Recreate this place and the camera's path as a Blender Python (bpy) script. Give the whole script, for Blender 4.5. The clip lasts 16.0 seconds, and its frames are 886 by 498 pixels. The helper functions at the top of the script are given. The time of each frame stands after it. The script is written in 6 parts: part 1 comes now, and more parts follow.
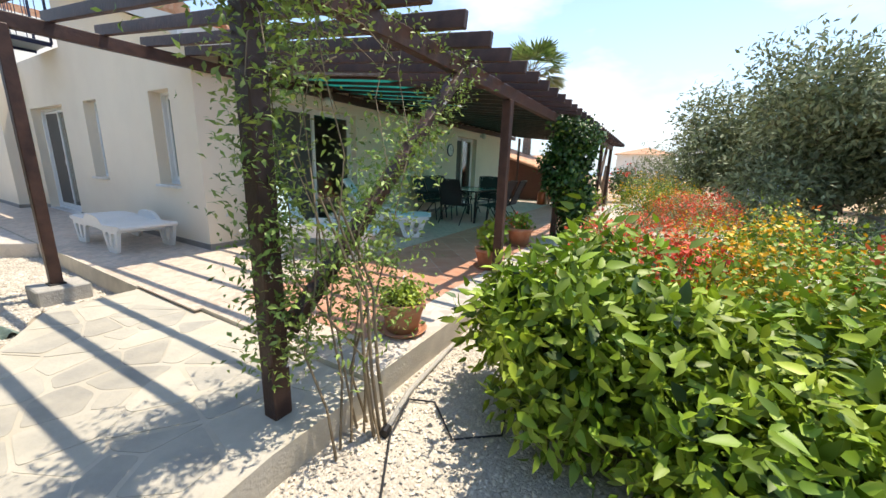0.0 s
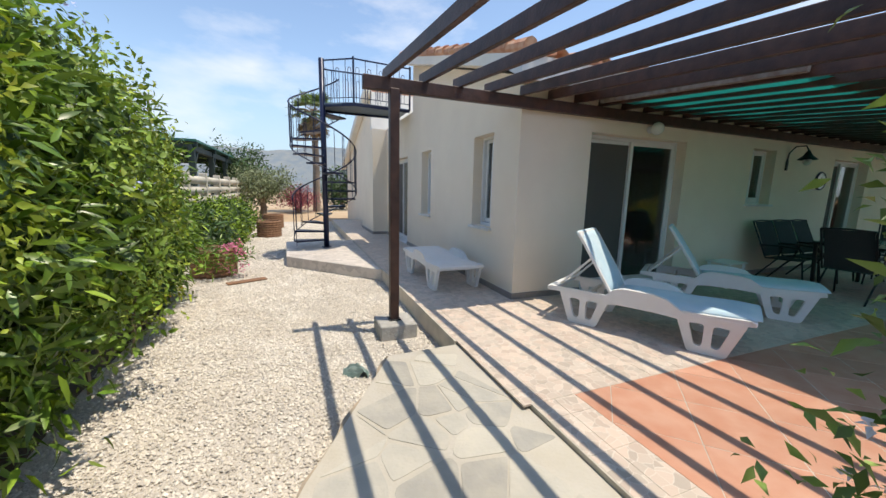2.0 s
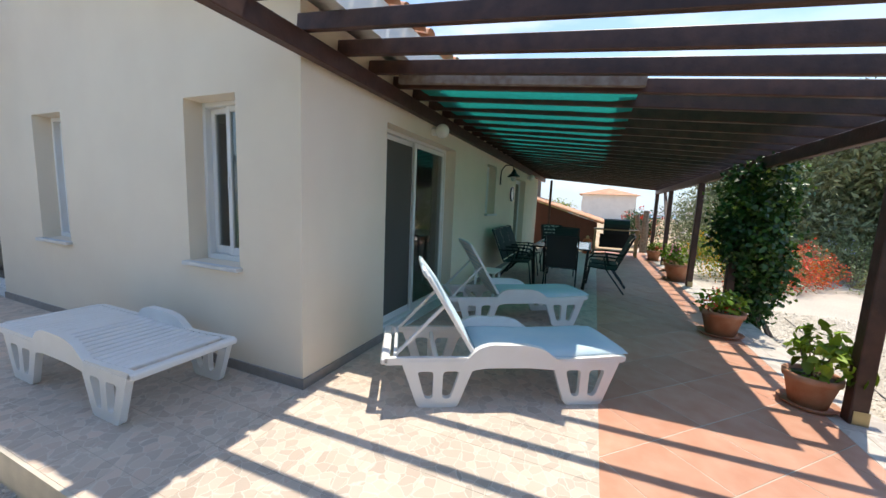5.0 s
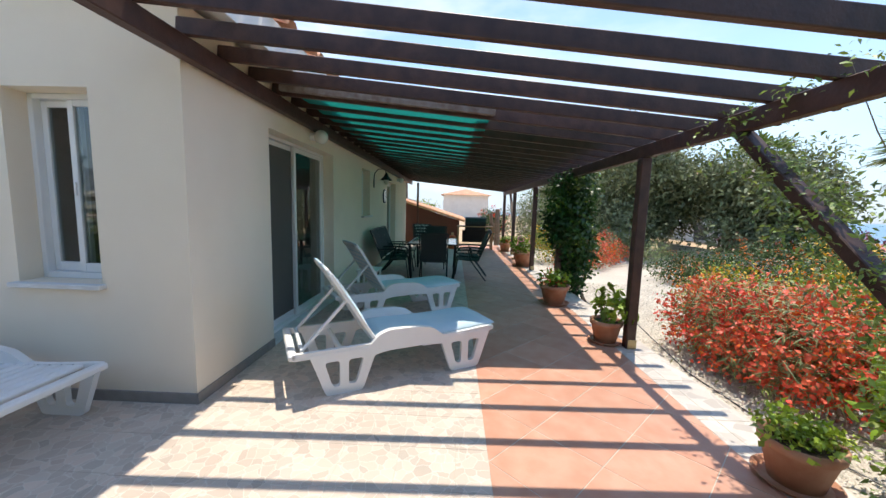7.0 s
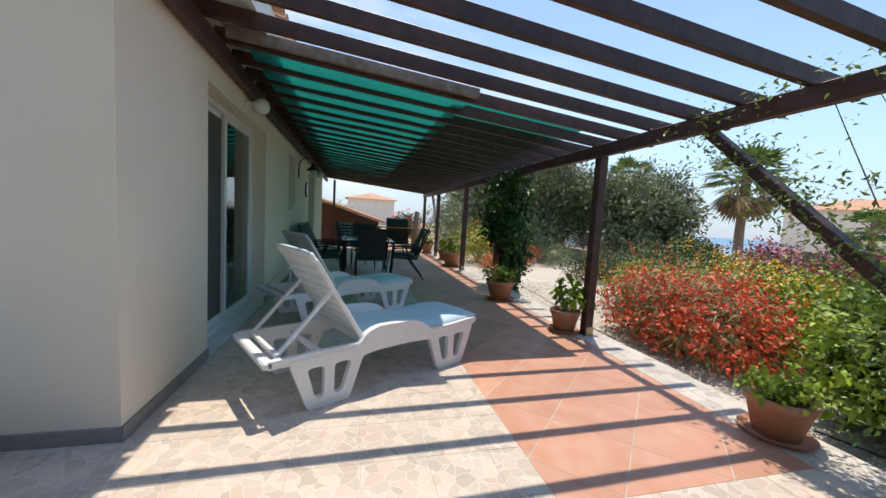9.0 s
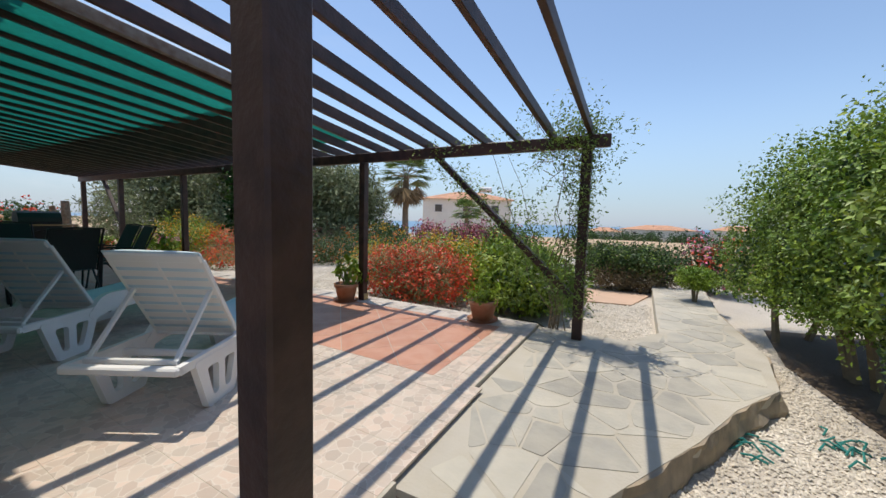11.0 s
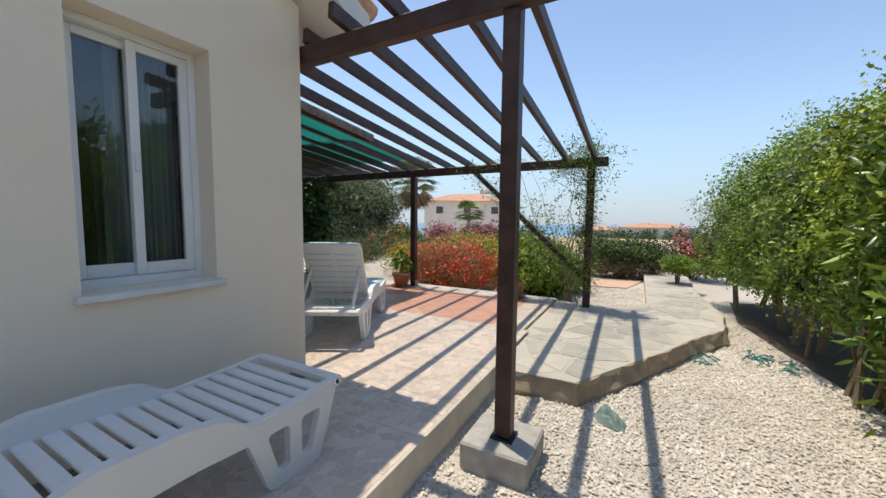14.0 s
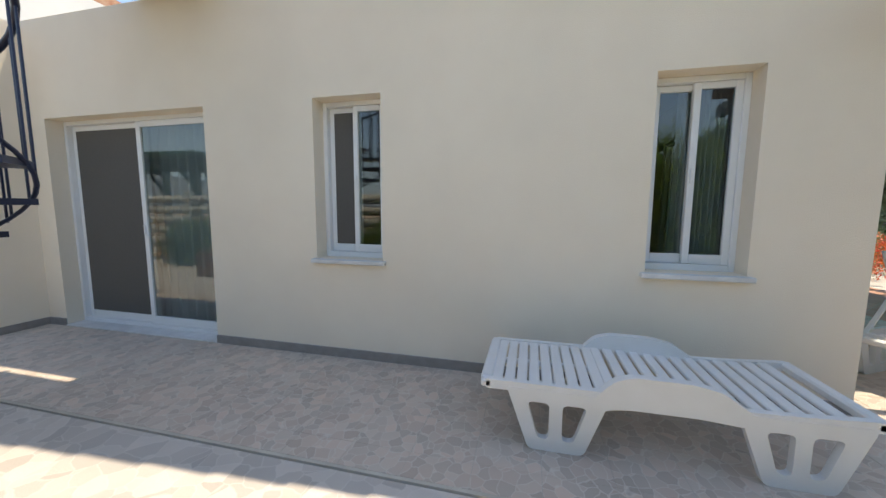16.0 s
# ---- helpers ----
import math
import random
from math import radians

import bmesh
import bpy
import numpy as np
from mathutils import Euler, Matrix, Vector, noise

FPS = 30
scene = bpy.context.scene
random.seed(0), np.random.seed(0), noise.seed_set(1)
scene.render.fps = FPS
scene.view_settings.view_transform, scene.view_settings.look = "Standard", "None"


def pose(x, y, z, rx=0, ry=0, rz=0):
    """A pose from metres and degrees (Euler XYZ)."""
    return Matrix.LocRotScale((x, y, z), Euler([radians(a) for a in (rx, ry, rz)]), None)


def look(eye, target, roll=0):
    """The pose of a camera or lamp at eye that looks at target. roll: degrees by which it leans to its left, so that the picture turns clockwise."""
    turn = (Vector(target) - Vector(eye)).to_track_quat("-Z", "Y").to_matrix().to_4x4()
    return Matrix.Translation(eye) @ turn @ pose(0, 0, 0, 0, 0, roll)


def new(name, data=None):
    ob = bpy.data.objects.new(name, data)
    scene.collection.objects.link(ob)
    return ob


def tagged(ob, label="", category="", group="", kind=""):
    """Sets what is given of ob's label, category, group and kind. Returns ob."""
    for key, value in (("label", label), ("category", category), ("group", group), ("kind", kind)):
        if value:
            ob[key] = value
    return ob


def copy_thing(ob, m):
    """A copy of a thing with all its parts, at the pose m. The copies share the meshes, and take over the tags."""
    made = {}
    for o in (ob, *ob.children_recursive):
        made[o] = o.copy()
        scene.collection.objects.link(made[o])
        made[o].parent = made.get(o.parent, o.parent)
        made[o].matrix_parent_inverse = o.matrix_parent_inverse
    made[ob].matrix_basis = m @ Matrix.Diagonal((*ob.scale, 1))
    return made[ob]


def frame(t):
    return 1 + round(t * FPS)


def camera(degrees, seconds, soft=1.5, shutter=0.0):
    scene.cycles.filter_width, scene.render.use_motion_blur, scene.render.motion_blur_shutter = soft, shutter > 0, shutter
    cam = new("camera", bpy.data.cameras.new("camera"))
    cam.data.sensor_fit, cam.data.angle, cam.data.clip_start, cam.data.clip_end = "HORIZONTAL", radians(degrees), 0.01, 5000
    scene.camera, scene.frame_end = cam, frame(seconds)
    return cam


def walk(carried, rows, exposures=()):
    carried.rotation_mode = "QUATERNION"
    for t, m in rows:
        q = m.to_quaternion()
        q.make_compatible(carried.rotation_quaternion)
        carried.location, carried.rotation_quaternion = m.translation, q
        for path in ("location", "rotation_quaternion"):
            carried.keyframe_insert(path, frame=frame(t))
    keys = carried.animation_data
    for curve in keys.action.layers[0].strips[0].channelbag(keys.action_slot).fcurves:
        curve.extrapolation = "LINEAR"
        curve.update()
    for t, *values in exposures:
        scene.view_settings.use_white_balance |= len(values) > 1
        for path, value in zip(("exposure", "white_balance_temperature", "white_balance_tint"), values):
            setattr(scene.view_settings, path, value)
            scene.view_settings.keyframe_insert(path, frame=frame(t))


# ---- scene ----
cam = camera(102.1, 16.0)
PATH = [
    (0, (-2.603, -5.266, 1.272), (-0.916, -4.293, 0.816), 2.0),
    (0.5, (-2.474, -4.884, 1.218), (-1.05, -3.551, 0.779), 1.2),
    (1, (-2.408, -4.6, 1.201), (-1.288, -2.983, 0.836), 0.9),
    (1.5, (-2.529, -4.26, 1.256), (-1.611, -2.518, 0.905), 1.5),
    (2, (-2.496, -3.81, 1.369), (-1.761, -1.978, 1.045), 1.3),
    (2.5, (-2.411, -3.401, 1.37), (-1.744, -1.541, 1.063), 1.4),
    (3, (-2.316, -2.928, 1.372), (-1.617, -1.078, 1.075), 1.7),
    (3.5, (-2.186, -2.512, 1.393), (-1.306, -0.74, 1.099), 2.0),
    (4, (-2.122, -2.23, 1.425), (-0.906, -0.669, 1.137), 2.5),
    (4.5, (-2.064, -2.057, 1.416), (-0.487, -0.855, 1.154), 2.2),
    (5, (-1.939, -1.892, 1.421), (-0.108, -1.129, 1.166), 2.5),
    (7.5, (-2.423, -1.74, 1.44), (-0.436, -1.695, 1.222), 1.5),
    (8, (-2.293, -1.595, 1.335), (-0.304, -1.577, 1.123), 2.0),
    (10.5, (-1.997, -0.035, 1.19), (-0.742, -1.585, 1.051), 2.1),
    (11, (-2.131, 0.324, 1.219), (-1.174, -1.424, 1.055), 1.6),
    (11.5, (-2.063, 0.477, 1.278), (-1.461, -1.422, 1.108), 0.7),
    (12, (-2.111, 0.89, 1.3), (-1.734, -1.068, 1.136), 0.4),
    (12.5, (-2.115, 1.334, 1.248), (-1.794, -0.634, 1.1), 0.7),
    (13, (-2.05, 1.558, 1.18), (-1.691, -0.403, 1.028), 0.6),
    (13.5, (-2.158, 1.708, 1.183), (-1.612, -0.21, 1.035), 0.3),
    (14, (-2.2, 1.871, 1.205), (-1.256, 0.115, 1.05), 0.6),
    (14.5, (-2.294, 1.956, 1.205), (-0.877, 0.552, 1.054), 0.5),
    (15, (-2.376, 1.917, 1.204), (-0.559, 1.096, 1.043), 0.6),
    (15.5, (-2.508, 1.963, 1.18), (-0.53, 1.71, 1.032), 0.7),
    (16, (-2.685, 1.997, 1.274), (-0.755, 2.473, 1.051), 0.3),
]
walk(cam, [(t, look(eye, target, roll)) for t, eye, target, roll in PATH], [(0, 1.2, 7250, 10), (1, 0.92, 7150, 10), (2.5, 0.76, 7000, 10), (4, 0.8, 6950, 10), (5, 1.08, 6850, 10), (7.5, 1.08, 6800, 10), (8.2, 1.02, 6850, 10), (10.5, 0.44, 6800, 10), (12, 0.46, 6800, 10), (13.5, 0.55, 6900, 10), (14.5, 0.7, 7150, 10), (15.2, 0.92, 7400, 10), (16, 1.13, 7600, 10)])


# ---- world, sun ----
SUN = Vector((0.278, -0.135, 1.0)).normalized()
world = bpy.data.worlds.new("sky")
scene.world = world
world.use_nodes = True
wn, wl = world.node_tree.nodes, world.node_tree.links
sky = wn.new("ShaderNodeTexSky")
sky.sky_type, sky.sun_disc = "NISHITA", False
sky.sun_elevation = math.asin(SUN.z)
sky.sun_rotation = math.atan2(SUN.x, SUN.y)
sky.air_density, sky.dust_density, sky.ozone_density = 1.0, 0.25, 2.0
coord = wn.new("ShaderNodeTexCoord")
mapping = wn.new("ShaderNodeMapping")
mapping.inputs["Scale"].default_value = (1.0, 1.0, 2.6)
cloud = wn.new("ShaderNodeTexNoise")
cloud.inputs["Scale"].default_value, cloud.inputs["Detail"].default_value, cloud.inputs["Roughness"].default_value = 2.1, 8.0, 0.55
ramp = wn.new("ShaderNodeValToRGB")
ramp.color_ramp.elements[0].position, ramp.color_ramp.elements[1].position = 0.5, 0.72
side = wn.new("ShaderNodeTexGradient")
turn = wn.new("ShaderNodeMapping")
turn.inputs["Rotation"].default_value = (0, 0, radians(-50))
turn.inputs["Location"].default_value = (0.25, 0, 0)
many = wn.new("ShaderNodeMath")
many.operation = "MULTIPLY"
mix = wn.new("ShaderNodeMix")
mix.data_type = "RGBA"
mix.inputs["B"].default_value = (4.4, 4.7, 5.3, 1)
wl.new(coord.outputs["Generated"], mapping.inputs["Vector"])
wl.new(mapping.outputs["Vector"], cloud.inputs["Vector"])
wl.new(cloud.outputs["Fac"], ramp.inputs["Fac"])
wl.new(coord.outputs["Generated"], turn.inputs["Vector"])
wl.new(turn.outputs["Vector"], side.inputs["Vector"])
wl.new(ramp.outputs["Color"], many.inputs[0])
wl.new(side.outputs["Fac"], many.inputs[1])
wl.new(many.outputs[0], mix.inputs["Factor"])
split = wn.new("ShaderNodeSeparateXYZ")
low = wn.new("ShaderNodeMapRange")
low.interpolation_type = "SMOOTHSTEP"
low.inputs["From Min"].default_value, low.inputs["From Max"].default_value = -0.02, 0.30
low.inputs["To Min"].default_value, low.inputs["To Max"].default_value = 0.8, 0.0
haze = wn.new("ShaderNodeMix")
haze.data_type = "RGBA"
haze.inputs["B"].default_value = (1.75, 2.5, 3.7, 1)
wl.new(coord.outputs["Generated"], split.inputs["Vector"])
wl.new(split.outputs["Z"], low.inputs["Value"])
wl.new(low.outputs["Result"], haze.inputs["Factor"])
wl.new(sky.outputs["Color"], haze.inputs["A"])
wl.new(haze.outputs["Result"], mix.inputs["A"])
wl.new(mix.outputs["Result"], wn["Background"].inputs["Color"])
wn["Background"].inputs["Strength"].default_value = 0.135

sun = new("sun", bpy.data.lights.new("sun", "SUN"))
sun.data.energy, sun.data.angle, sun.data.color = 2.65, radians(0.55), (1.0, 0.94, 0.84)
sun.matrix_world = look(SUN * 40, (0, 0, 0))


# ---- materials ----
def material(name, color, rough=0.7, metal=0.0, second=None, scale=8.0, amount=0.5, bump=0.0, bump_scale=60.0, island=0.0,
             piece=0.0, stain=0.12, detail=6.0, coat=0.0, translucent=0.0, spread=(0.35, 0.65)):
    """Principled surface: two-scale colour variation, optional fine relief and per-piece variation."""
    m = bpy.data.materials.new(name)
    m.use_nodes = True
    n, l = m.node_tree.nodes, m.node_tree.links
    b = n["Principled BSDF"]
    b.inputs["Roughness"].default_value, b.inputs["Metallic"].default_value = rough, metal
    b.inputs["Coat Weight"].default_value = coat
    tc = n.new("ShaderNodeTexCoord")
    geo = n.new("ShaderNodeNewGeometry")
    fine = n.new("ShaderNodeTexNoise")
    fine.inputs["Scale"].default_value, fine.inputs["Detail"].default_value = scale, detail
    l.new(geo.outputs["Position"], fine.inputs["Vector"])
    r = n.new("ShaderNodeMapRange")
    r.inputs["From Min"].default_value, r.inputs["From Max"].default_value = spread
    r.inputs["To Max"].default_value = amount
    l.new(fine.outputs["Fac"], r.inputs["Value"])
    mx = n.new("ShaderNodeMix")
    mx.data_type = "RGBA"
    two = second or tuple(c * 0.72 for c in color)
    mx.inputs["A"].default_value, mx.inputs["B"].default_value = (*color, 1), (*two, 1)
    l.new(r.outputs["Result"], mx.inputs["Factor"])
    out = mx.outputs["Result"]
    broad = n.new("ShaderNodeTexNoise")
    broad.inputs["Scale"].default_value, broad.inputs["Detail"].default_value = 0.9, 5.0
    l.new(geo.outputs["Position"], broad.inputs["Vector"])
    value = n.new("ShaderNodeMapRange")
    value.inputs["From Min"].default_value, value.inputs["From Max"].default_value = 0.3, 0.7
    value.inputs["To Min"].default_value, value.inputs["To Max"].default_value = 1 - stain, 1 + stain * 0.5
    l.new(broad.outputs["Fac"], value.inputs["Value"])
    hsv = n.new("ShaderNodeHueSaturation")
    l.new(out, hsv.inputs["Color"])
    last = value.outputs["Result"]
    for weight, source in ((island, geo.outputs["Random Per Island"]), (piece, None)):
        if weight:
            if source is None:
                source = n.new("ShaderNodeObjectInfo").outputs["Random"]
            rr = n.new("ShaderNodeMapRange")
            rr.inputs["To Min"].default_value, rr.inputs["To Max"].default_value = 1 - weight, 1 + weight
            l.new(source, rr.inputs["Value"])
            mul = n.new("ShaderNodeMath")
            mul.operation = "MULTIPLY"
            l.new(last, mul.inputs[0])
            l.new(rr.outputs["Result"], mul.inputs[1])
            last = mul.outputs[0]
    l.new(last, hsv.inputs["Value"])
    l.new(hsv.outputs["Color"], b.inputs["Base Color"])
    if bump:
        bn = n.new("ShaderNodeTexNoise")
        bn.inputs["Scale"].default_value, bn.inputs["Detail"].default_value = bump_scale, 4.0
        l.new(geo.outputs["Position"], bn.inputs["Vector"])
        bp = n.new("ShaderNodeBump")
        bp.inputs["Strength"].default_value, bp.inputs["Distance"].default_value = bump, 0.01
        l.new(bn.outputs["Fac"], bp.inputs["Height"])
        l.new(bp.outputs["Normal"], b.inputs["Normal"])
    if translucent:
        tr = n.new("ShaderNodeBsdfTranslucent")
        l.new(hsv.outputs["Color"], tr.inputs["Color"])
        ms = n.new("ShaderNodeMixShader")
        ms.inputs["Fac"].default_value = translucent
        l.new(b.outputs["BSDF"], ms.inputs[1])
        l.new(tr.outputs["BSDF"], ms.inputs[2])
        l.new(ms.outputs["Shader"], n["Material Output"].inputs["Surface"])
    return m


def cracked(name, color, vein, scale, rough=0.55, width=0.045, second=None, piece=0.06, warm=0.5):
    """Stone-look tile print: irregular cells with pale veins between them."""
    m = material(name, color, rough, second=second, scale=5.0, amount=warm, bump=0.12, bump_scale=90, piece=piece)
    n, l = m.node_tree.nodes, m.node_tree.links
    b = n["Principled BSDF"]
    base = b.inputs["Base Color"].links[0].from_socket
    geo = n.new("ShaderNodeNewGeometry")
    wob = n.new("ShaderNodeTexNoise")
    wob.inputs["Scale"].default_value = 7.0
    l.new(geo.outputs["Position"], wob.inputs["Vector"])
    add = n.new("ShaderNodeVectorMath")
    add.operation = "MULTIPLY_ADD"
    add.inputs[1].default_value = (0.08, 0.08, 0.08)
    l.new(wob.outputs["Color"], add.inputs[0])
    l.new(geo.outputs["Position"], add.inputs[2])
    vor = n.new("ShaderNodeTexVoronoi")
    vor.feature = "DISTANCE_TO_EDGE"
    vor.inputs["Scale"].default_value = scale
    l.new(add.outputs[0], vor.inputs["Vector"])
    cell = n.new("ShaderNodeTexVoronoi")
    cell.inputs["Scale"].default_value = scale
    l.new(add.outputs[0], cell.inputs["Vector"])
    r = n.new("ShaderNodeMapRange")
    r.inputs["From Min"].default_value, r.inputs["From Max"].default_value = 0.0, width
    r.inputs["To Min"].default_value, r.inputs["To Max"].default_value = 0.75, 0.0
    l.new(vor.outputs["Distance"], r.inputs["Value"])
    hs = n.new("ShaderNodeHueSaturation")
    cr = n.new("ShaderNodeMapRange")
    cr.inputs["To Min"].default_value, cr.inputs["To Max"].default_value = 0.84, 1.14
    split_ = n.new("ShaderNodeSeparateColor")
    l.new(cell.outputs["Color"], split_.inputs["Color"])
    l.new(split_.outputs["Red"], cr.inputs["Value"])
    l.new(cr.outputs["Result"], hs.inputs["Value"])
    tint, pick = n.new("ShaderNodeMix"), n.new("ShaderNodeMapRange")
    tint.data_type = "RGBA"
    tint.inputs["B"].default_value = (*(second or vein), 1)
    pick.inputs["From Min"].default_value, pick.inputs["From Max"].default_value = 0.55, 0.8
    pick.inputs["To Max"].default_value = 0.5
    l.new(split_.outputs["Green"], pick.inputs["Value"])
    l.new(pick.outputs["Result"], tint.inputs["Factor"])
    l.new(base, tint.inputs["A"])
    l.new(tint.outputs["Result"], hs.inputs["Color"])
    mx = n.new("ShaderNodeMix")
    mx.data_type = "RGBA"
    mx.inputs["B"].default_value = (*vein, 1)
    l.new(r.outputs["Result"], mx.inputs["Factor"])
    l.new(hs.outputs["Color"], mx.inputs["A"])
    l.new(mx.outputs["Result"], b.inputs["Base Color"])
    return m


def glazing(name, tint, dark):
    """Thin window glass: mirror gloss over a clear or dim pane."""
    m = bpy.data.materials.new(name)
    m.use_nodes = True
    n, l = m.node_tree.nodes, m.node_tree.links
    n.remove(n["Principled BSDF"])
    gl, tr = n.new("ShaderNodeBsdfGlossy"), n.new("ShaderNodeBsdfTransparent")
    ms, fr = n.new("ShaderNodeMixShader"), n.new("ShaderNodeLayerWeight")
    power, ramp_ = n.new("ShaderNodeMath"), n.new("ShaderNodeMapRange")
    power.operation = "POWER"
    power.inputs[1].default_value = 4.0
    gl.inputs["Roughness"].default_value = 0.02
    tr.inputs["Color"].default_value = (*tint, 1)
    fr.inputs["Blend"].default_value = 0.5
    ramp_.inputs["To Min"].default_value, ramp_.inputs["To Max"].default_value = dark, 0.95
    l.new(fr.outputs["Facing"], power.inputs[0])
    l.new(power.outputs[0], ramp_.inputs["Value"])
    l.new(ramp_.outputs["Result"], ms.inputs["Fac"])
    l.new(tr.outputs["BSDF"], ms.inputs[1])
    l.new(gl.outputs["BSDF"], ms.inputs[2])
    l.new(ms.outputs["Shader"], n["Material Output"].inputs["Surface"])
    return m


RENDER = material("cream_render", (0.86, 0.755, 0.61), 0.88, second=(0.82, 0.71, 0.57), scale=2.5, amount=0.5, bump=0.25, bump_scale=140, stain=0.05)
RENDER_E = material("white_render", (0.82, 0.79, 0.73), 0.88, scale=3, amount=0.15, bump=0.2, bump_scale=140, stain=0.05)
PLINTH = material("grey_skirting_tile", (0.30, 0.27, 0.25), 0.5, scale=14, amount=0.5, piece=0.08)
TILE = cracked("beige_stone_tile", (0.545, 0.465, 0.385), (0.67, 0.61, 0.53), 15.0, width=0.05, second=(0.62, 0.47, 0.375), piece=0.03)
RED_TILE = material("terracotta_tile", (0.52, 0.245, 0.155), 0.5, second=(0.58, 0.33, 0.23), scale=6, amount=0.7, bump=0.1, piece=0.10)
KERB = material("kerb_render", (0.62, 0.56, 0.46), 0.9, second=(0.42, 0.38, 0.32), scale=5, amount=0.6, bump=0.3, stain=0.2)
KERB_TILE = cracked("pale_kerb_tile", (0.56, 0.50, 0.44), (0.63, 0.58, 0.52), 9.0, second=(0.50, 0.45, 0.40))
FLAG = material("flagstone", (0.48, 0.445, 0.375), 0.75, second=(0.36, 0.345, 0.305), scale=5.0, amount=0.9, bump=0.5, bump_scale=30, piece=0.1, stain=0.22)
def stone_tints(m, cream):
    """Some stones paler than the rest, picked by each stone's own random value."""
    n, l = m.node_tree.nodes, m.node_tree.links
    b = n["Principled BSDF"]
    base = b.inputs["Base Color"].links[0].from_socket
    info, rr, mx = n.new("ShaderNodeObjectInfo"), n.new("ShaderNodeMapRange"), n.new("ShaderNodeMix")
    mx.data_type = "RGBA"
    rr.inputs["From Min"].default_value, rr.inputs["From Max"].default_value = 0.45, 1.0
    rr.inputs["To Max"].default_value = 0.5
    mx.inputs["B"].default_value = (*cream, 1)
    l.new(info.outputs["Random"], rr.inputs["Value"])
    l.new(rr.outputs["Result"], mx.inputs["Factor"])
    l.new(base, mx.inputs["A"])
    l.new(mx.outputs["Result"], b.inputs["Base Color"])


stone_tints(FLAG, (0.56, 0.515, 0.42))
MORTAR = material("flag_mortar", (0.52, 0.48, 0.41), 0.9, second=(0.47, 0.42, 0.33), scale=3.5, amount=0.8, bump=0.4, bump_scale=50, stain=0.2)
ROUGH_STONE = material("rough_stone_edge", (0.42, 0.33, 0.23), 0.9, second=(0.26, 0.22, 0.17), scale=9, amount=0.9, bump=0.9, bump_scale=18, stain=0.25)
GRAVEL_BED = material("gravel_bed", (0.62, 0.57, 0.50), 0.95, second=(0.44, 0.38, 0.31), scale=70, amount=0.9, bump=1.0, bump_scale=70, stain=0.12)
PEBBLE = material("pebble", (0.66, 0.61, 0.53), 0.85, second=(0.47, 0.41, 0.33), scale=3, amount=0.6, island=0.26, stain=0.08)
WOOD = material("dark_stained_wood", (0.045, 0.019, 0.014), 0.5, second=(0.095, 0.042, 0.028), scale=9, amount=0.7, bump=0.3, bump_scale=45, piece=0.15, stain=0.25)
WORN_WOOD = material("worn_grey_wood", (0.26, 0.23, 0.20), 0.8, second=(0.16, 0.10, 0.07), scale=12, amount=0.8, bump=0.4, bump_scale=45)
CONCRETE = material("concrete_block", (0.46, 0.44, 0.40), 0.95, second=(0.34, 0.32, 0.29), scale=16, amount=0.7, bump=0.7, bump_scale=60)
PLASTIC = material("white_plastic", (0.82, 0.81, 0.79), 0.38, second=(0.74, 0.72, 0.68), scale=5, amount=0.4, bump=0.05, stain=0.06)
CUSHION = material("pale_blue_cushion", (0.50, 0.66, 0.74), 0.8, second=(0.66, 0.75, 0.78), scale=3, amount=0.8, bump=0.3, bump_scale=14, stain=0.1)
ALU = material("white_aluminium", (0.80, 0.80, 0.79), 0.35, scale=4, amount=0.1, stain=0.04)
MARBLE = material("white_marble_sill", (0.74, 0.73, 0.71), 0.4, second=(0.55, 0.54, 0.53), scale=7, amount=0.6, stain=0.15)
GLASS = glazing("window_glass", (0.74, 0.79, 0.79), 0.09)
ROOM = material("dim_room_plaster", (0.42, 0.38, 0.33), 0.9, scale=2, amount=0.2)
SCREEN = material("insect_screen", (0.10, 0.093, 0.085), 0.7, scale=40, amount=0.2)
CURTAIN = material("curtain", (0.80, 0.81, 0.80), 0.85, scale=4, amount=0.2, translucent=0.3)
ROOF = material("clay_roof_tile", (0.55, 0.24, 0.13), 0.8, second=(0.68, 0.42, 0.27), scale=10, amount=0.9, bump=0.3, island=0.2, stain=0.2)
NAVY = material("navy_painted_steel", (0.012, 0.018, 0.055), 0.35, metal=0.2, scale=8, amount=0.3, stain=0.2)
STEEL_PLATE = material("grey_steel_plate", (0.20, 0.25, 0.29), 0.5, metal=0.4, scale=6, amount=0.4)
BLACK = material("black_metal", (0.018, 0.018, 0.02), 0.4, metal=0.3, scale=8, amount=0.3)
SLING = material("charcoal_sling", (0.035, 0.037, 0.04), 0.75, scale=60, amount=0.5, bump=0.2, bump_scale=300)
TABLE_GLASS = material("frosted_table_glass", (0.42, 0.46, 0.47), 0.12, scale=5, amount=0.2)
SHADE = material("green_shade_cloth", (0.01, 0.30, 0.25), 0.8, second=(0.01, 0.22, 0.185), scale=20, amount=0.6, bump=0.2, translucent=0.34, stain=0.15)
POT = material("terracotta_pot", (0.42, 0.17, 0.085), 0.8, second=(0.55, 0.33, 0.22), scale=7, amount=0.7, bump=0.2, stain=0.25)
SOIL = material("soil", (0.10, 0.07, 0.045), 0.95, scale=30, amount=0.7, bump=0.8)
BARK = material("bark", (0.20, 0.15, 0.105), 0.9, second=(0.33, 0.27, 0.2), scale=16, amount=0.8, bump=0.7, bump_scale=30)
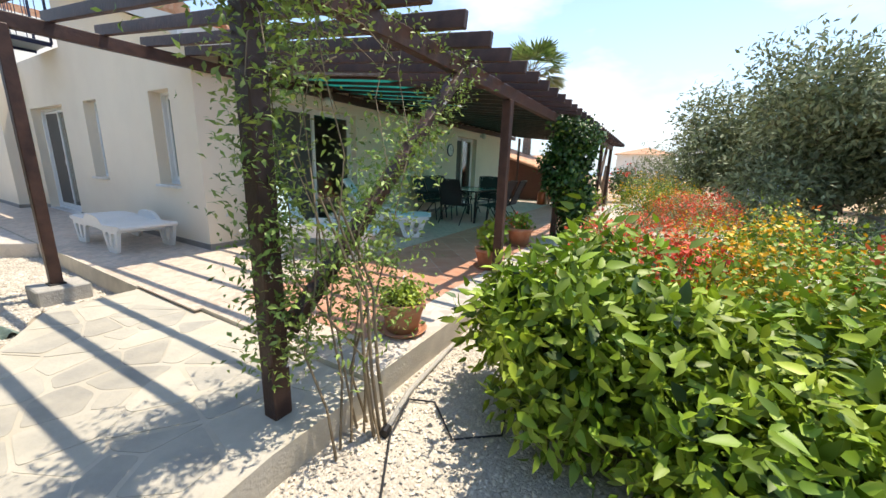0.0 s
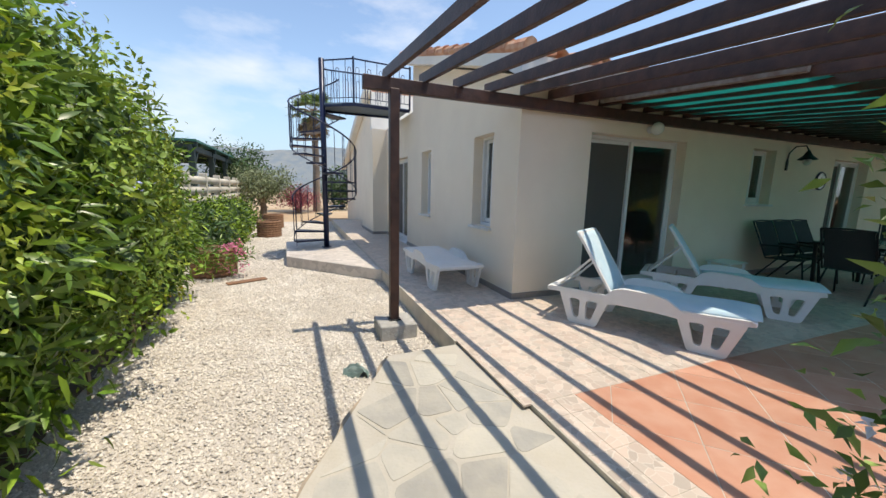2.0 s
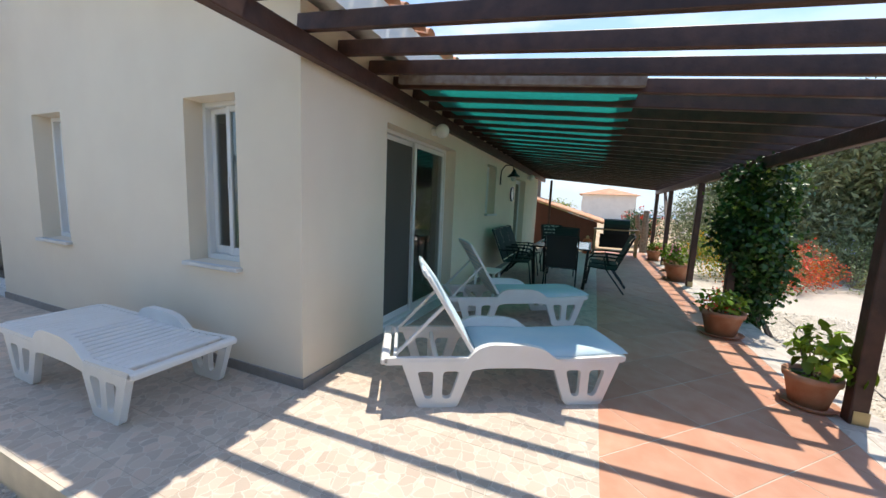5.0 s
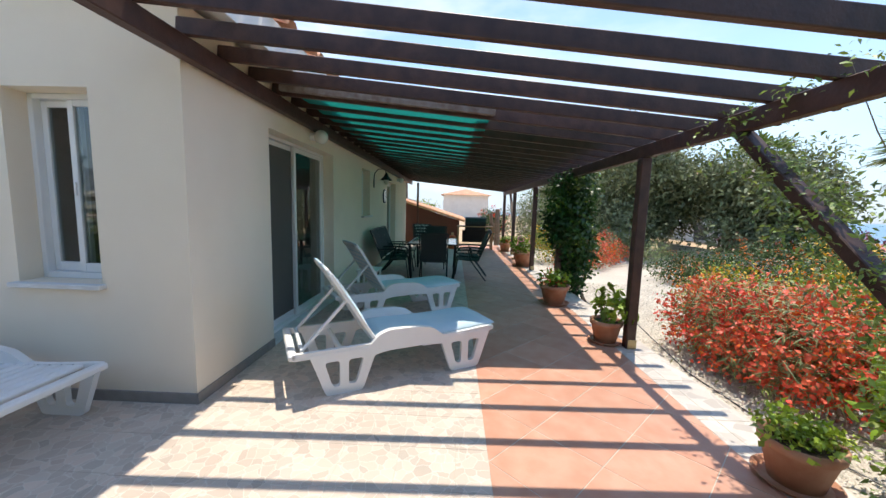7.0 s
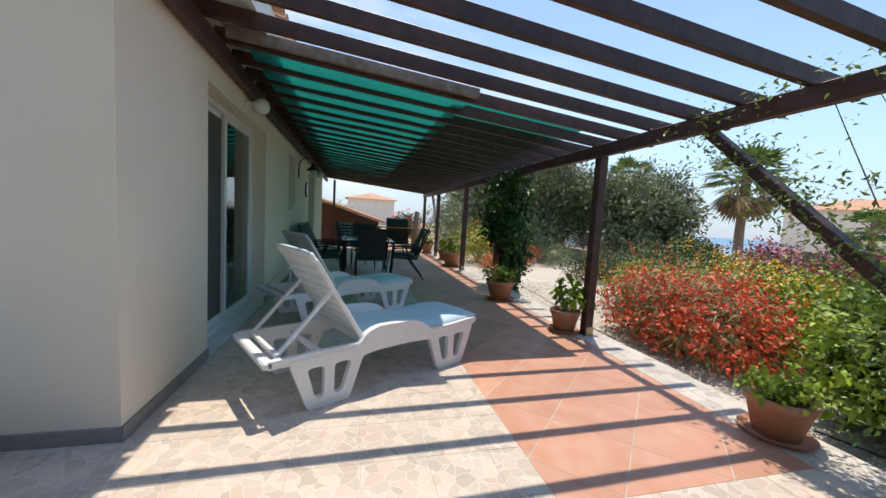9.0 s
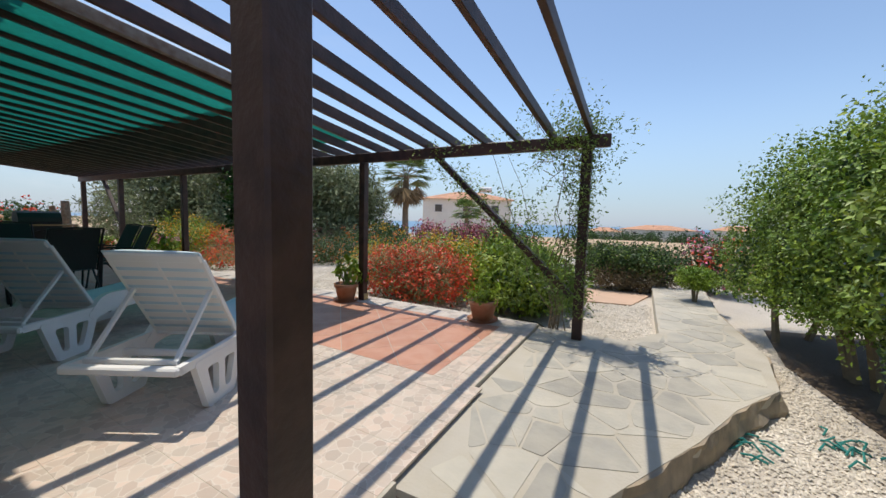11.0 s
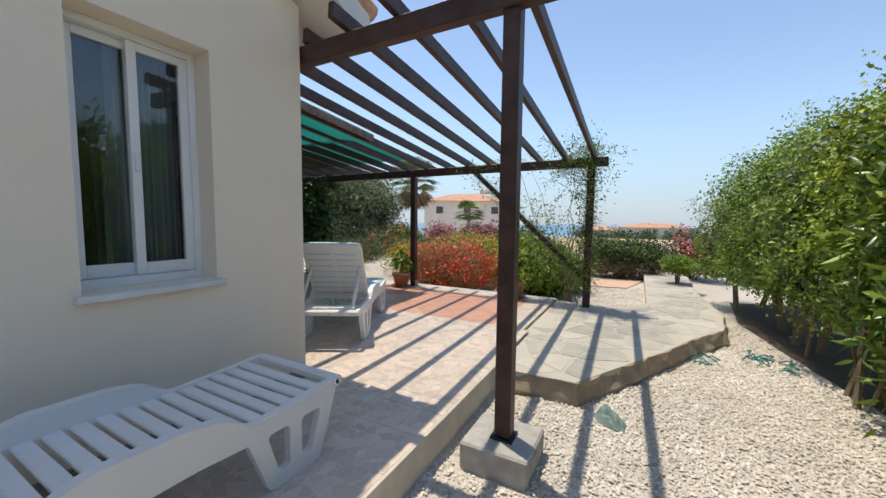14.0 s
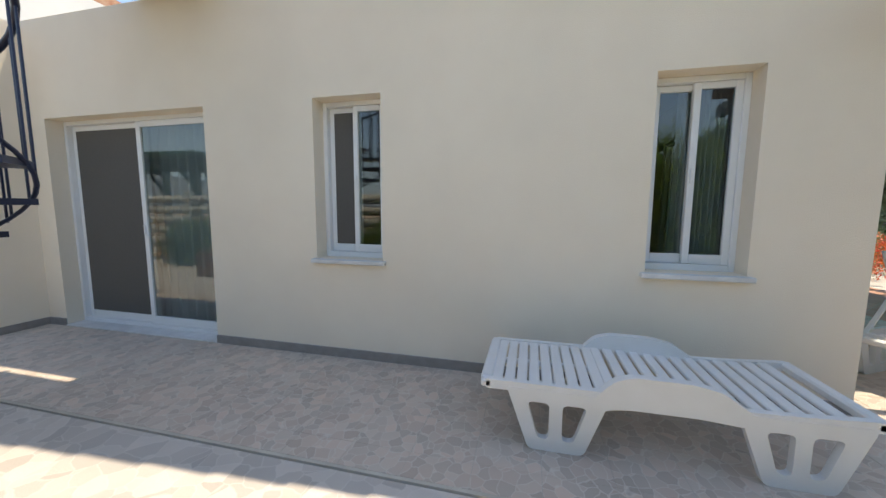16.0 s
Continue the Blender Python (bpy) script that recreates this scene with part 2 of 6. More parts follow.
TWIG = material("twig", (0.25, 0.19, 0.12), 0.85, scale=20, amount=0.6)
STUMP = material("palm_log", (0.30, 0.16, 0.09), 0.9, second=(0.17, 0.09, 0.05), scale=25, amount=0.9, bump=0.6)
EARTH = material("dry_earth", (0.44, 0.30, 0.18), 0.95, second=(0.52, 0.40, 0.26), scale=0.35, amount=0.8, bump=0.4, bump_scale=3)
FENCE = material("pale_fence_stone", (0.62, 0.57, 0.46), 0.9, second=(0.5, 0.46, 0.38), scale=6, amount=0.6, bump=0.3)
PATIO = material("pink_concrete_path", (0.62, 0.43, 0.31), 0.9, second=(0.56, 0.38, 0.27), scale=3, amount=0.6, bump=0.2)
BROWN = material("brown_painted_wall", (0.13, 0.05, 0.032), 0.7, scale=6, amount=0.4, bump=0.2)
GREENROOF = material("green_roof_sheet", (0.02, 0.13, 0.10), 0.6, scale=4, amount=0.4)
DARKGREEN = material("dark_green_timber", (0.012, 0.03, 0.026), 0.6, scale=8, amount=0.3)
SEA = material("sea", (0.06, 0.17, 0.30), 0.3, second=(0.09, 0.23, 0.37), scale=0.01, amount=0.6)
# distance haze is mixed straight into the hill colour
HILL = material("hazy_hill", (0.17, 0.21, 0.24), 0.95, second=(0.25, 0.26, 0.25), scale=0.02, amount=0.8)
GLOBE = material("opal_glass", (0.85, 0.84, 0.80), 0.25, scale=4, amount=0.05)
CLOCK = material("clock_face", (0.80, 0.80, 0.78), 0.3, scale=4, amount=0.05)
BRASS = material("metal_bracket", (0.50, 0.40, 0.22), 0.45, metal=0.7, scale=8, amount=0.4)
TEAL_NET = material("teal_netting", (0.02, 0.22, 0.20), 0.8, scale=20, amount=0.6)
GREYGREEN = material("grey_green_bag", (0.12, 0.20, 0.18), 0.6, second=(0.25, 0.31, 0.28), scale=9, amount=0.8, bump=0.4)
GAS = material("orange_gas_bottle", (0.65, 0.13, 0.04), 0.4, scale=6, amount=0.2)
PINE = material("light_timber", (0.45, 0.27, 0.13), 0.6, scale=9, amount=0.6)
HOSE = material("black_hose", (0.03, 0.03, 0.035), 0.5, scale=8, amount=0.3)


def leafy(name, color, second, rough=0.45, island=0.45, glow=0.18):
    return material(name, color, rough, second=second, scale=2.2, amount=1.0, island=island, translucent=glow, stain=0.12)


HIBISCUS = leafy("hibiscus_leaf", (0.13, 0.235, 0.015), (0.27, 0.37, 0.03), 0.5)
OLEANDER = leafy("oleander_leaf", (0.085, 0.17, 0.02), (0.17, 0.28, 0.03), 0.35)
HEDGE = leafy("clipped_hedge_leaf", (0.11, 0.20, 0.025), (0.24, 0.35, 0.05), 0.5)
LIME = leafy("lime_hedge_leaf", (0.22, 0.34, 0.03), (0.36, 0.44, 0.045), 0.5)
YELLOWGREEN = leafy("golden_duranta_leaf", (0.36, 0.42, 0.035), (0.26, 0.35, 0.035), 0.5)
JASMINE = leafy("jasmine_leaf", (0.15, 0.25, 0.045), (0.27, 0.36, 0.08), 0.5)
IVY = leafy("ivy_leaf", (0.018, 0.06, 0.012), (0.045, 0.12, 0.02), 0.4)
OLIVE = leafy("olive_leaf", (0.14, 0.175, 0.075), (0.27, 0.30, 0.16), 0.6)
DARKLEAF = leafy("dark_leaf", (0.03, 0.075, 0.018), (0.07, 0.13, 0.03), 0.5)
DRYLEAF = leafy("dry_leaf", (0.22, 0.15, 0.08), (0.16, 0.14, 0.06), 0.7)
PALM = leafy("palm_frond_leaf", (0.1, 0.18, 0.04), (0.19, 0.26, 0.08), 0.5)
DRYFROND = leafy("dry_frond", (0.30, 0.20, 0.10), (0.22, 0.15, 0.08), 0.7)
SAGE = leafy("sage_leaf", (0.2, 0.27, 0.09), (0.29, 0.33, 0.16), 0.6)
REDFLOWER = leafy("red_flower", (0.75, 0.055, 0.03), (0.80, 0.16, 0.07), 0.5, 0.2)
ORANGEFLOWER = leafy("orange_flower", (0.85, 0.25, 0.02), (0.80, 0.14, 0.03), 0.5, 0.2)
YELLOWFLOWER = leafy("yellow_flower", (0.85, 0.52, 0.02), (0.80, 0.36, 0.02), 0.5, 0.2)
PINKFLOWER = leafy("pink_flower", (0.80, 0.20, 0.36), (0.78, 0.36, 0.48), 0.5, 0.2)
BLUEFLOWER = leafy("blue_flower", (0.42, 0.46, 0.80), (0.55, 0.58, 0.85), 0.5, 0.1)
WHITEFLOWER = leafy("white_flower", (0.85, 0.83, 0.80), (0.80, 0.72, 0.74), 0.5, 0.1)
MAROON = leafy("maroon_leaf", (0.22, 0.05, 0.06), (0.35, 0.10, 0.12), 0.5)


# ---- mesh helpers ----
def finish(bm, name, mat, smooth=False):
    me = bpy.data.meshes.new(name)
    bm.to_mesh(me)
    bm.free()
    me.materials.append(mat)
    if smooth:
        me.polygons.foreach_set("use_smooth", [True] * len(me.polygons))
    return me


def part(name, bm, mat, parent=None, label="", smooth=False):
    ob = new(name, bm if isinstance(bm, bpy.types.Mesh) else finish(bm, name, mat, smooth))
    ob.parent = parent
    if label:
        tagged(ob, label)
    return ob


def thing(name, label, category, m=None, group="", kind=""):
    ob = tagged(new(name), label, category, group, kind)
    ob.empty_display_size = 0.1
    if m is not None:
        ob.matrix_world = m
    return ob


def box(x0, y0, z0, x1, y1, z1, bevel=0.0, bm=None):
    bm = bm or bmesh.new()
    r = bmesh.ops.create_cube(bm, size=1.0, matrix=Matrix.Translation(((x0 + x1) / 2, (y0 + y1) / 2, (z0 + z1) / 2)) @ Matrix.Diagonal((x1 - x0, y1 - y0, z1 - z0, 1)))
    if bevel:
        bmesh.ops.bevel(bm, geom=list({e for v in r["verts"] for e in v.link_edges}), offset=bevel, segments=1, affect="EDGES")
    return bm


def bar(a, b, w, h, bevel=0.004, bm=None, up=(0, 0, 1)):
    """A squared bar from a to b, w wide and h high."""
    bm = bm or bmesh.new()
    a, b = Vector(a), Vector(b)
    d = (b - a).normalized()
    u = Vector(up)
    if abs(d.dot(u)) > 0.98:
        u = Vector((0, 1, 0))
    s = d.cross(u).normalized()
    u = s.cross(d)
    m = Matrix((( *s, 0), (*d, 0), (*u, 0), (0, 0, 0, 1))).transposed()
    m.translation = (a + b) / 2
    r = bmesh.ops.create_cube(bm, size=1.0, matrix=m @ Matrix.Diagonal((w, (b - a).length, h, 1)))
    if bevel:
        bmesh.ops.bevel(bm, geom=list({e for v in r["verts"] for e in v.link_edges}), offset=bevel, segments=1, affect="EDGES")
    return bm


def tube(points, radius, sides=8, bm=None, closed=False):
    """A round tube along points; radius may be a list."""
    bm = bm or bmesh.new()
    pts = [Vector(p) for p in points]
    rad = radius if isinstance(radius, (list, tuple)) else [radius] * len(pts)
    rings, side_ = [], None
    for i, p in enumerate(pts):
        d = (pts[(i + 1) % len(pts)] if closed or i + 1 < len(pts) else p) - (pts[i - 1] if closed or i else p)
        d.normalize()
        ref = side_ if side_ is not None else (Vector((1, 0, 0)) if abs(d.z) > 0.8 else Vector((0, 0, 1)))
        v = d.cross(ref).normalized()
        u = v.cross(d).normalized()
        side_ = u
        rings.append([bm.verts.new(p + rad[i] * (math.cos(2 * math.pi * k / sides) * u + math.sin(2 * math.pi * k / sides) * v)) for k in range(sides)])
    n = len(rings)
    for i in range(n if closed else n - 1):
        a, b = rings[i], rings[(i + 1) % n]
        for k in range(sides):
            bm.faces.new((a[k], a[(k + 1) % sides], b[(k + 1) % sides], b[k]))
    if not closed:
        bm.faces.new(rings[0][::-1])
        bm.faces.new(rings[-1])
    return bm


def lathe(profile, sides=24, bm=None, x=0, y=0):
    """A turned shape: profile of (radius, z)."""
    bm = bm or bmesh.new()
    rings = [[bm.verts.new((x + r * math.cos(2 * math.pi * k / sides), y + r * math.sin(2 * math.pi * k / sides), z)) for k in range(sides)] for r, z in profile]
    for a, b in zip(rings, rings[1:]):
        for k in range(sides):
            bm.faces.new((a[k], a[(k + 1) % sides], b[(k + 1) % sides], b[k]))
    bm.faces.new(rings[0][::-1])
    bm.faces.new(rings[-1])
    return bm


def prism(poly, z0, z1, bm=None, bevel=0.0):
    """An upright prism over a plan polygon."""
    bm = bm or bmesh.new()
    lo = [bm.verts.new((x, y, z0)) for x, y in poly]
    hi = [bm.verts.new((x, y, z1)) for x, y in poly]
    n = len(poly)
    top = bm.faces.new(hi)
    bm.faces.new(lo[::-1])
    for k in range(n):
        bm.faces.new((lo[k], lo[(k + 1) % n], hi[(k + 1) % n], hi[k]))
    if bevel:
        bmesh.ops.bevel(bm, geom=list(top.edges), offset=bevel, segments=1, affect="EDGES")
    bmesh.ops.recalc_face_normals(bm, faces=bm.faces)
    return bm


def mesh_from(name, verts, faces, mat):
    """A mesh from numpy vertices and equal-sized faces."""
    me = bpy.data.meshes.new(name)
    v, f = np.asarray(verts, np.float32).reshape(-1, 3), np.asarray(faces, np.int32)
    me.vertices.add(len(v))
    me.vertices.foreach_set("co", v.ravel())
    me.loops.add(f.size)
    me.loops.foreach_set("vertex_index", f.ravel())
    me.polygons.add(len(f))
    me.polygons.foreach_set("loop_start", np.arange(0, f.size, f.shape[1], dtype=np.int32))
    me.update(calc_edges=True)
    me.validate()
    me.materials.append(mat)
    return me


rng = np.random.default_rng(7)


def unit(v):
    return v / np.maximum(np.linalg.norm(v, axis=1, keepdims=True), 1e-9)


def leaves(name, centres, normals, length, width, mat, droop=0.25, spread=0.95, along=None, vary=0.35):
    """Folded pointed leaves, four triangles each, set at centres and turned about their normals."""
    n = len(centres)
    if normals.shape[1] == 6:
        normals, along = normals[:, :3], normals[:, 3:]
    d = unit(rng.normal(size=(n, 3)) if along is None else along + rng.normal(size=(n, 3)) * 0.35)
    nn = unit(normals + rng.normal(size=(n, 3)) * spread)
    d = unit(d - nn * np.sum(d * nn, axis=1, keepdims=True))
    s = np.cross(d, nn)
    size = (1 + vary * rng.uniform(-1, 1, size=(n, 1)))
    L, W = length * size, width * size
    o = np.arange(n)[:, None]
    if length >= 0.06 and n < 30000:
        rib = centres + d * L * 0.45 - nn * W * 0.10
        at = lambda t, w, h: centres + d * L * t + s * W * w + nn * (W * h - L * droop * t * t)
        v = np.stack([centres, at(0.26, 0.5, 0.12), at(0.62, 0.4, 0.1), at(1.0, 0.0, 0.0), at(0.62, -0.4, 0.1), at(0.26, -0.5, 0.12), rib], axis=1)
        f = np.concatenate([o * 7 + np.array([[6, k, (k + 1) % 6]]) for k in range(6)], axis=0)
    else:
        mid = centres + d * L * 0.45
        v = np.stack([centres, mid + s * W * 0.5 + nn * W * 0.18, centres + d * L * 0.5, mid - s * W * 0.5 + nn * W * 0.18, centres + d * L - nn * L * droop], axis=1)
        f = np.concatenate([o * 5 + a for a in ([[0, 1, 2]], [[0, 2, 3]], [[1, 4, 2]], [[2, 4, 3]])], axis=0)
    return mesh_from(name, v.reshape(-1, 3), f, mat)


def blob_points(blobs, n, shell=0.55, clump=0.12, rough=0.16):
    """Points gathered in small sprays towards the outside of uneven rounded masses (x, y, z, rx, ry, rz)."""
    b = np.array(blobs, float)
    w = (b[:, 3] * b[:, 4] + b[:, 4] * b[:, 5] + b[:, 3] * b[:, 5])
    per = 9
    m = n // per + 1
    pick = rng.choice(len(b), size=m, p=w / w.sum())
    d = unit(rng.normal(size=(m, 3)))
    r = shell + (1 - shell) * rng.uniform(0, 1, size=(m, 1)) ** 0.6
    r *= 1 + rough * rng.normal(size=(m, 1)).clip(-1.5, 1.8)
    c = b[pick, :3] + d * r * b[pick, 3:]
    # the masses swell and part in lumps, which leaves shaded hollows between the sprays
    k = 2 * np.pi / (0.62 * b[pick, 3:].mean(axis=1, keepdims=True)).clip(0.12, 1.2)
    lump = (np.sin(c @ np.array([[0.9], [0.35], [0.45]]) * k) + np.sin(c @ np.array([[-0.4], [0.85], [0.5]]) * k + 1.7) + np.sin(c @ np.array([[0.3], [-0.45], [0.9]]) * k + 0.6)) / 3
    hollow = (lump < -0.12) & (rng.uniform(size=(m, 1)) < 0.75)
    c = b[pick, :3] + d * r * b[pick, 3:] * np.where(hollow, 0.72, 1 + 0.10 * lump)
    out = unit(d / b[pick, 3:])
    c = np.repeat(c, per, axis=0)[:n]
    out = np.repeat(out, per, axis=0)[:n]
    off = rng.normal(size=(n, 3))
    return c + off * clump, np.concatenate([unit(out + np.array([0, 0, 0.5])), unit(unit(off) + out * 0.7)], axis=1)


def above(p, nrm, z):
    k = p[:, 2] > z
    return p[k], nrm[k]


def stems(blobs, base, mat, parent, n=14, r=0.012, name="stem_tangle"):
    """Woody stems that rise from the base and fan out into the foliage."""
    bm = bmesh.new()
    for i in range(n):
        b = blobs[i % len(blobs)]
        end = Vector((b[0] + random.uniform(-0.6, 0.6) * b[3], b[1] + random.uniform(-0.6, 0.6) * b[4], b[2] + random.uniform(-0.1, 0.7) * b[5]))
        s = Vector((base[0] + random.uniform(-0.12, 0.12), base[1] + random.uniform(-0.12, 0.12), base[2]))
        if (end - s).length > 1.7:
            s = Vector((b[0] + random.uniform(-0.15, 0.35), b[1] + random.uniform(-0.3, 0.3), base[2]))
        m = s.lerp(end, 0.5) + Vector((random.uniform(-0.1, 0.1), random.uniform(-0.1, 0.1), 0.12))
        tube([s, s.lerp(m, 0.6), m, end], [r * 1.3, r, r * 0.7, r * 0.35], 5, bm)
    return tagged(part(name, bm, mat, parent), "woody stems", kind="stuff")


def shrub(name, label, category, blobs, base, mat, n, length, width, flowers=(), floor=-0.3, twigs=14, r=0.012, clump=0.1, droop=0.25, second=None, group="", shell=0.55, rough=0.16, core=None):
    """A shrub: stems, inner leaves darkened for the shade inside, outer foliage and flowers."""
    root = thing(name, label, category, Matrix.Translation(base), group)
    back = Matrix.Translation(base).inverted()
    def put(me, pname, plabel=""):
        o = part(pname, me, None, root, plabel)
        o.matrix_parent_inverse = back
        return o
    s = stems(blobs, base, TWIG, root, twigs, r)
    s.matrix_parent_inverse = back
    p, q = above(*blob_points(blobs, n, shell, clump, rough), floor)
    put(leaves("foliage", p, q, length, width, mat, droop), "foliage")
    # core leaves carry the mass's inner shade in their darker colour
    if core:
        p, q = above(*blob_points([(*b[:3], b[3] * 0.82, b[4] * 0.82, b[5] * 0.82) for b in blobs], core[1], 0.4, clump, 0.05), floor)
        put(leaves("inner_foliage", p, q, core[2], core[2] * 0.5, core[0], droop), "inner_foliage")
    if second:
        p, q = above(*blob_points(blobs, int(n * second[1]), 0.85, clump), floor)
        put(leaves("new_growth", p, q, length * 0.9, width * 0.9, second[0], droop), "new_growth")
    for fmat, count, size, fname in flowers:
        p, q = above(*blob_points(blobs, count, 0.95, 0.05), floor + 0.1)
        put(leaves(fname, p, q, size, size * 0.7, fmat, 0.1), fname)
    return root


def wpart(name, bm, mat, parent, label="", smooth=False):
    """A part whose mesh is in world coordinates."""
    o = part(name, bm, mat, parent, label, smooth)
    o.matrix_parent_inverse = parent.matrix_basis.inverted()
    return o


def structure(name, bm, mat, label):
    return tagged(part(name, bm, mat), label, kind="structure")


# ---- ground ----
def ground_height(x, y):
    r = math.hypot(x, y)
    far = max(0.0, -y - 0.35 * x - 9)
    z = -0.29 + 0.02 * math.sin(x * 1.7) * math.sin(y * 1.3) - 3.2 * min(1.0, far / 45) - 30 * min(1.0, max(0.0, r - 120) / 500)
    return z


def radial_ground(radii, name, mat, height, n=96):
    bm = bmesh.new()
    centre = bm.verts.new((0, 0, height(0, 0)))
    rings = [[bm.verts.new((r * math.cos(2 * math.pi * k / n), r * math.sin(2 * math.pi * k / n), height(r * math.cos(2 * math.pi * k / n), r * math.sin(2 * math.pi * k / n)))) for k in range(n)] for r in radii]
    for k in range(n):
        bm.faces.new((centre, rings[0][k], rings[0][(k + 1) % n]))
    for a, b in zip(rings, rings[1:]):
        for k in range(n):
            bm.faces.new((a[k], b[k], b[(k + 1) % n], a[(k + 1) % n]))
    return part(name, bm, mat, None, smooth=True)


tagged(radial_ground([1.5, 3, 4.5, 6, 8, 10, 13, 17, 22, 30, 40, 55, 80, 120, 200, 400, 620], "ground", EARTH, ground_height), "dry sandy earth reaching out to the fields", kind="structure")
tagged(radial_ground([300, 700, 1500, 3000, 4800], "water", SEA, lambda x, y: -32.0, 64), "blue sea out to the horizon", kind="structure")


def hills():
    bm = bmesh.new()
    n, low, high = 90, [], []
    for i in range(n):
        a = radians(8 + 150 * i / (n - 1))
        fade = math.sin(math.pi * i / (n - 1)) ** 0.5
        h = (235 + 60 * noise.noise((i * 0.12, 0, 3)) + 18 * noise.noise((i * 0.6, 4, 0))) * fade
        low.append(bm.verts.new((2300 * math.cos(a), 2300 * math.sin(a), -40)))
        high.append(bm.verts.new((2900 * math.cos(a), 2900 * math.sin(a), -40 + h * 1.3)))
    for i in range(n - 1):
        bm.faces.new((low[i], low[i + 1], high[i + 1], high[i]))
    return bm


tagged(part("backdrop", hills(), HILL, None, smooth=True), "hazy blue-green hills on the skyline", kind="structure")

GRAVEL = [(-6.2, -9.5), (-1.2, -16), (16, -11), (16, -3.8), (12, -3.0), (12, 1.0), (0, 1.0), (0, 14), (-4.9, 14), (-5.2, 4)]
structure("ground_gravel", prism(GRAVEL, -0.5, -0.215), GRAVEL_BED, "bed of pale crushed gravel round the terrace")

# ---- terrace ----
structure("floor_terrace", prism([(-1.215, 12.5), (-1.215, -0.96), (-1.135, -0.96), (-1.135, -3.95), (12.2, -3.95), (12.2, 0.1), (0.1, 0.1), (0.1, 12.5)], -0.42, -0.0018), KERB, "raised tiled terrace slab with a cream rendered edge")
structure("floor_stair_slab", prism([(-1.22, 2.19), (-2.78, 3.87), (-2.85, 6.0), (-1.22, 6.0)], -0.42, -0.004, bevel=0.01), KERB_TILE, "raised slab under the spiral stair")


def clip(poly, x0, y0, x1, y1):
    """A polygon cut to a rectangle."""
    for axis, limit, sign in ((0, x0, 1), (0, x1, -1), (1, y0, 1), (1, y1, -1)):
        out = []
        for i, p in enumerate(poly):
            q = poly[(i + 1) % len(poly)]
            a, b = sign * (p[axis] - limit), sign * (q[axis] - limit)
            if a >= 0:
                out.append(p)
            if a * b < 0:
                t = a / (a - b)
                out.append((p[0] + t * (q[0] - p[0]), p[1] + t * (q[1] - p[1])))
        poly = out
        if len(poly) < 3:
            return []
    return poly


# ---- house ----
def wall_bits(axis, at, depth, start, end, z1, holes, z0=-0.3):
    """A wall along x or y with openings (from, to, low, high) through it."""
    bm = bmesh.new()
    def block(a, b, lo, hi):
        if b - a > 1e-4 and hi - lo > 1e-4:
            if axis == "x":
                box(a, at, lo, b, at + depth, hi, bm=bm)
            else:
                box(at, a, lo, at + depth, b, hi, bm=bm)
    pos = start
    for a, b, lo, hi in sorted(holes):
        block(pos, a, z0, z1)
        block(a, b, z0, lo)
        block(a, b, hi, z1)
        pos = b
    block(pos, end, z0, z1)
    return bm


W1, W2, D1 = (0.636, 1.235, 0.85, 2.165), (3.165, 3.765, 0.85, 2.165), (4.86, 6.85, 0.0, 2.165)
SD, W3, D3 = (1.095, 2.93, 0.0, 2.16), (4.55, 5.22, 1.25, 2.17), (7.15, 8.5, 0.0, 2.12)
wall_w = wall_bits("y", 0.0, 0.27, 0.0, 7.1, 2.70, [W1, W2, D1])


def gable(y0, z0, y1, z1, x0, x1, low, bm):
    vs = [[bm.verts.new((x, y, z)) for y, z in ((y0, low), (y1, low), (y1, z1), (y0, z0))] for x in (x0, x1)]
    bm.faces.new(vs[0][::-1])
    bm.faces.new(vs[1])
    for k in range(4):
        bm.faces.new((vs[0][k], vs[0][(k + 1) % 4], vs[1][(k + 1) % 4], vs[1][k]))
    bmesh.ops.recalc_face_normals(bm, faces=bm.faces)


gable(0.0, 2.72, 4.45, 4.12, 0.0, 0.27, 2.70, wall_w)
box(0.0, 4.45, 2.70, 0.27, 7.1, 3.12, bm=wall_w)
structure("wall_west", wall_w, RENDER, "cream rendered end wall of the villa")
structure("wall_south", wall_bits("x", 0.0, 0.27, 0.27, 10.85, 2.70, [SD, W3, D3]), RENDER, "cream rendered long wall under the pergola")
structure("wall_east", box(10.58, 0.27, -0.3, 10.85, 9.0, 2.7), RENDER, "cream rendered far end wall")
structure("wall_porch", wall_bits("y", -0.43, 0.3, 7.1, 9.2, 3.1, []), RENDER, "cream rendered projecting wall beside the terrace doors")
structure("wall_porch_return", box(-0.13, 7.1, -0.3, 3.5, 7.37, 3.1), RENDER, "cream return of the projecting wall")
wall_n = wall_bits("y", -0.1, 0.3, 9.2, 16.0, 2.7, [(9.9, 11.2, 0.0, 2.1)])
gable(9.2, 4.6, 16.0, 2.6, -0.1, 0.2, 2.7, wall_n)
structure("wall_north_wing", wall_n, RENDER, "cream gabled wing of the villa")
structure("wall_north", box(0.27, 8.8, -0.3, 10.58, 9.0, 2.7), RENDER_E, "rear wall of the villa")
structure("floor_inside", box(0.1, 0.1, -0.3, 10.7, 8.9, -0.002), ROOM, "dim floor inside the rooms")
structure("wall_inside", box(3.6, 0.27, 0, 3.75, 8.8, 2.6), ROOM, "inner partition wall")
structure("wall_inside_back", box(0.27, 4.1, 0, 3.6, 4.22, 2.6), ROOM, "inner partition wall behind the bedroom")
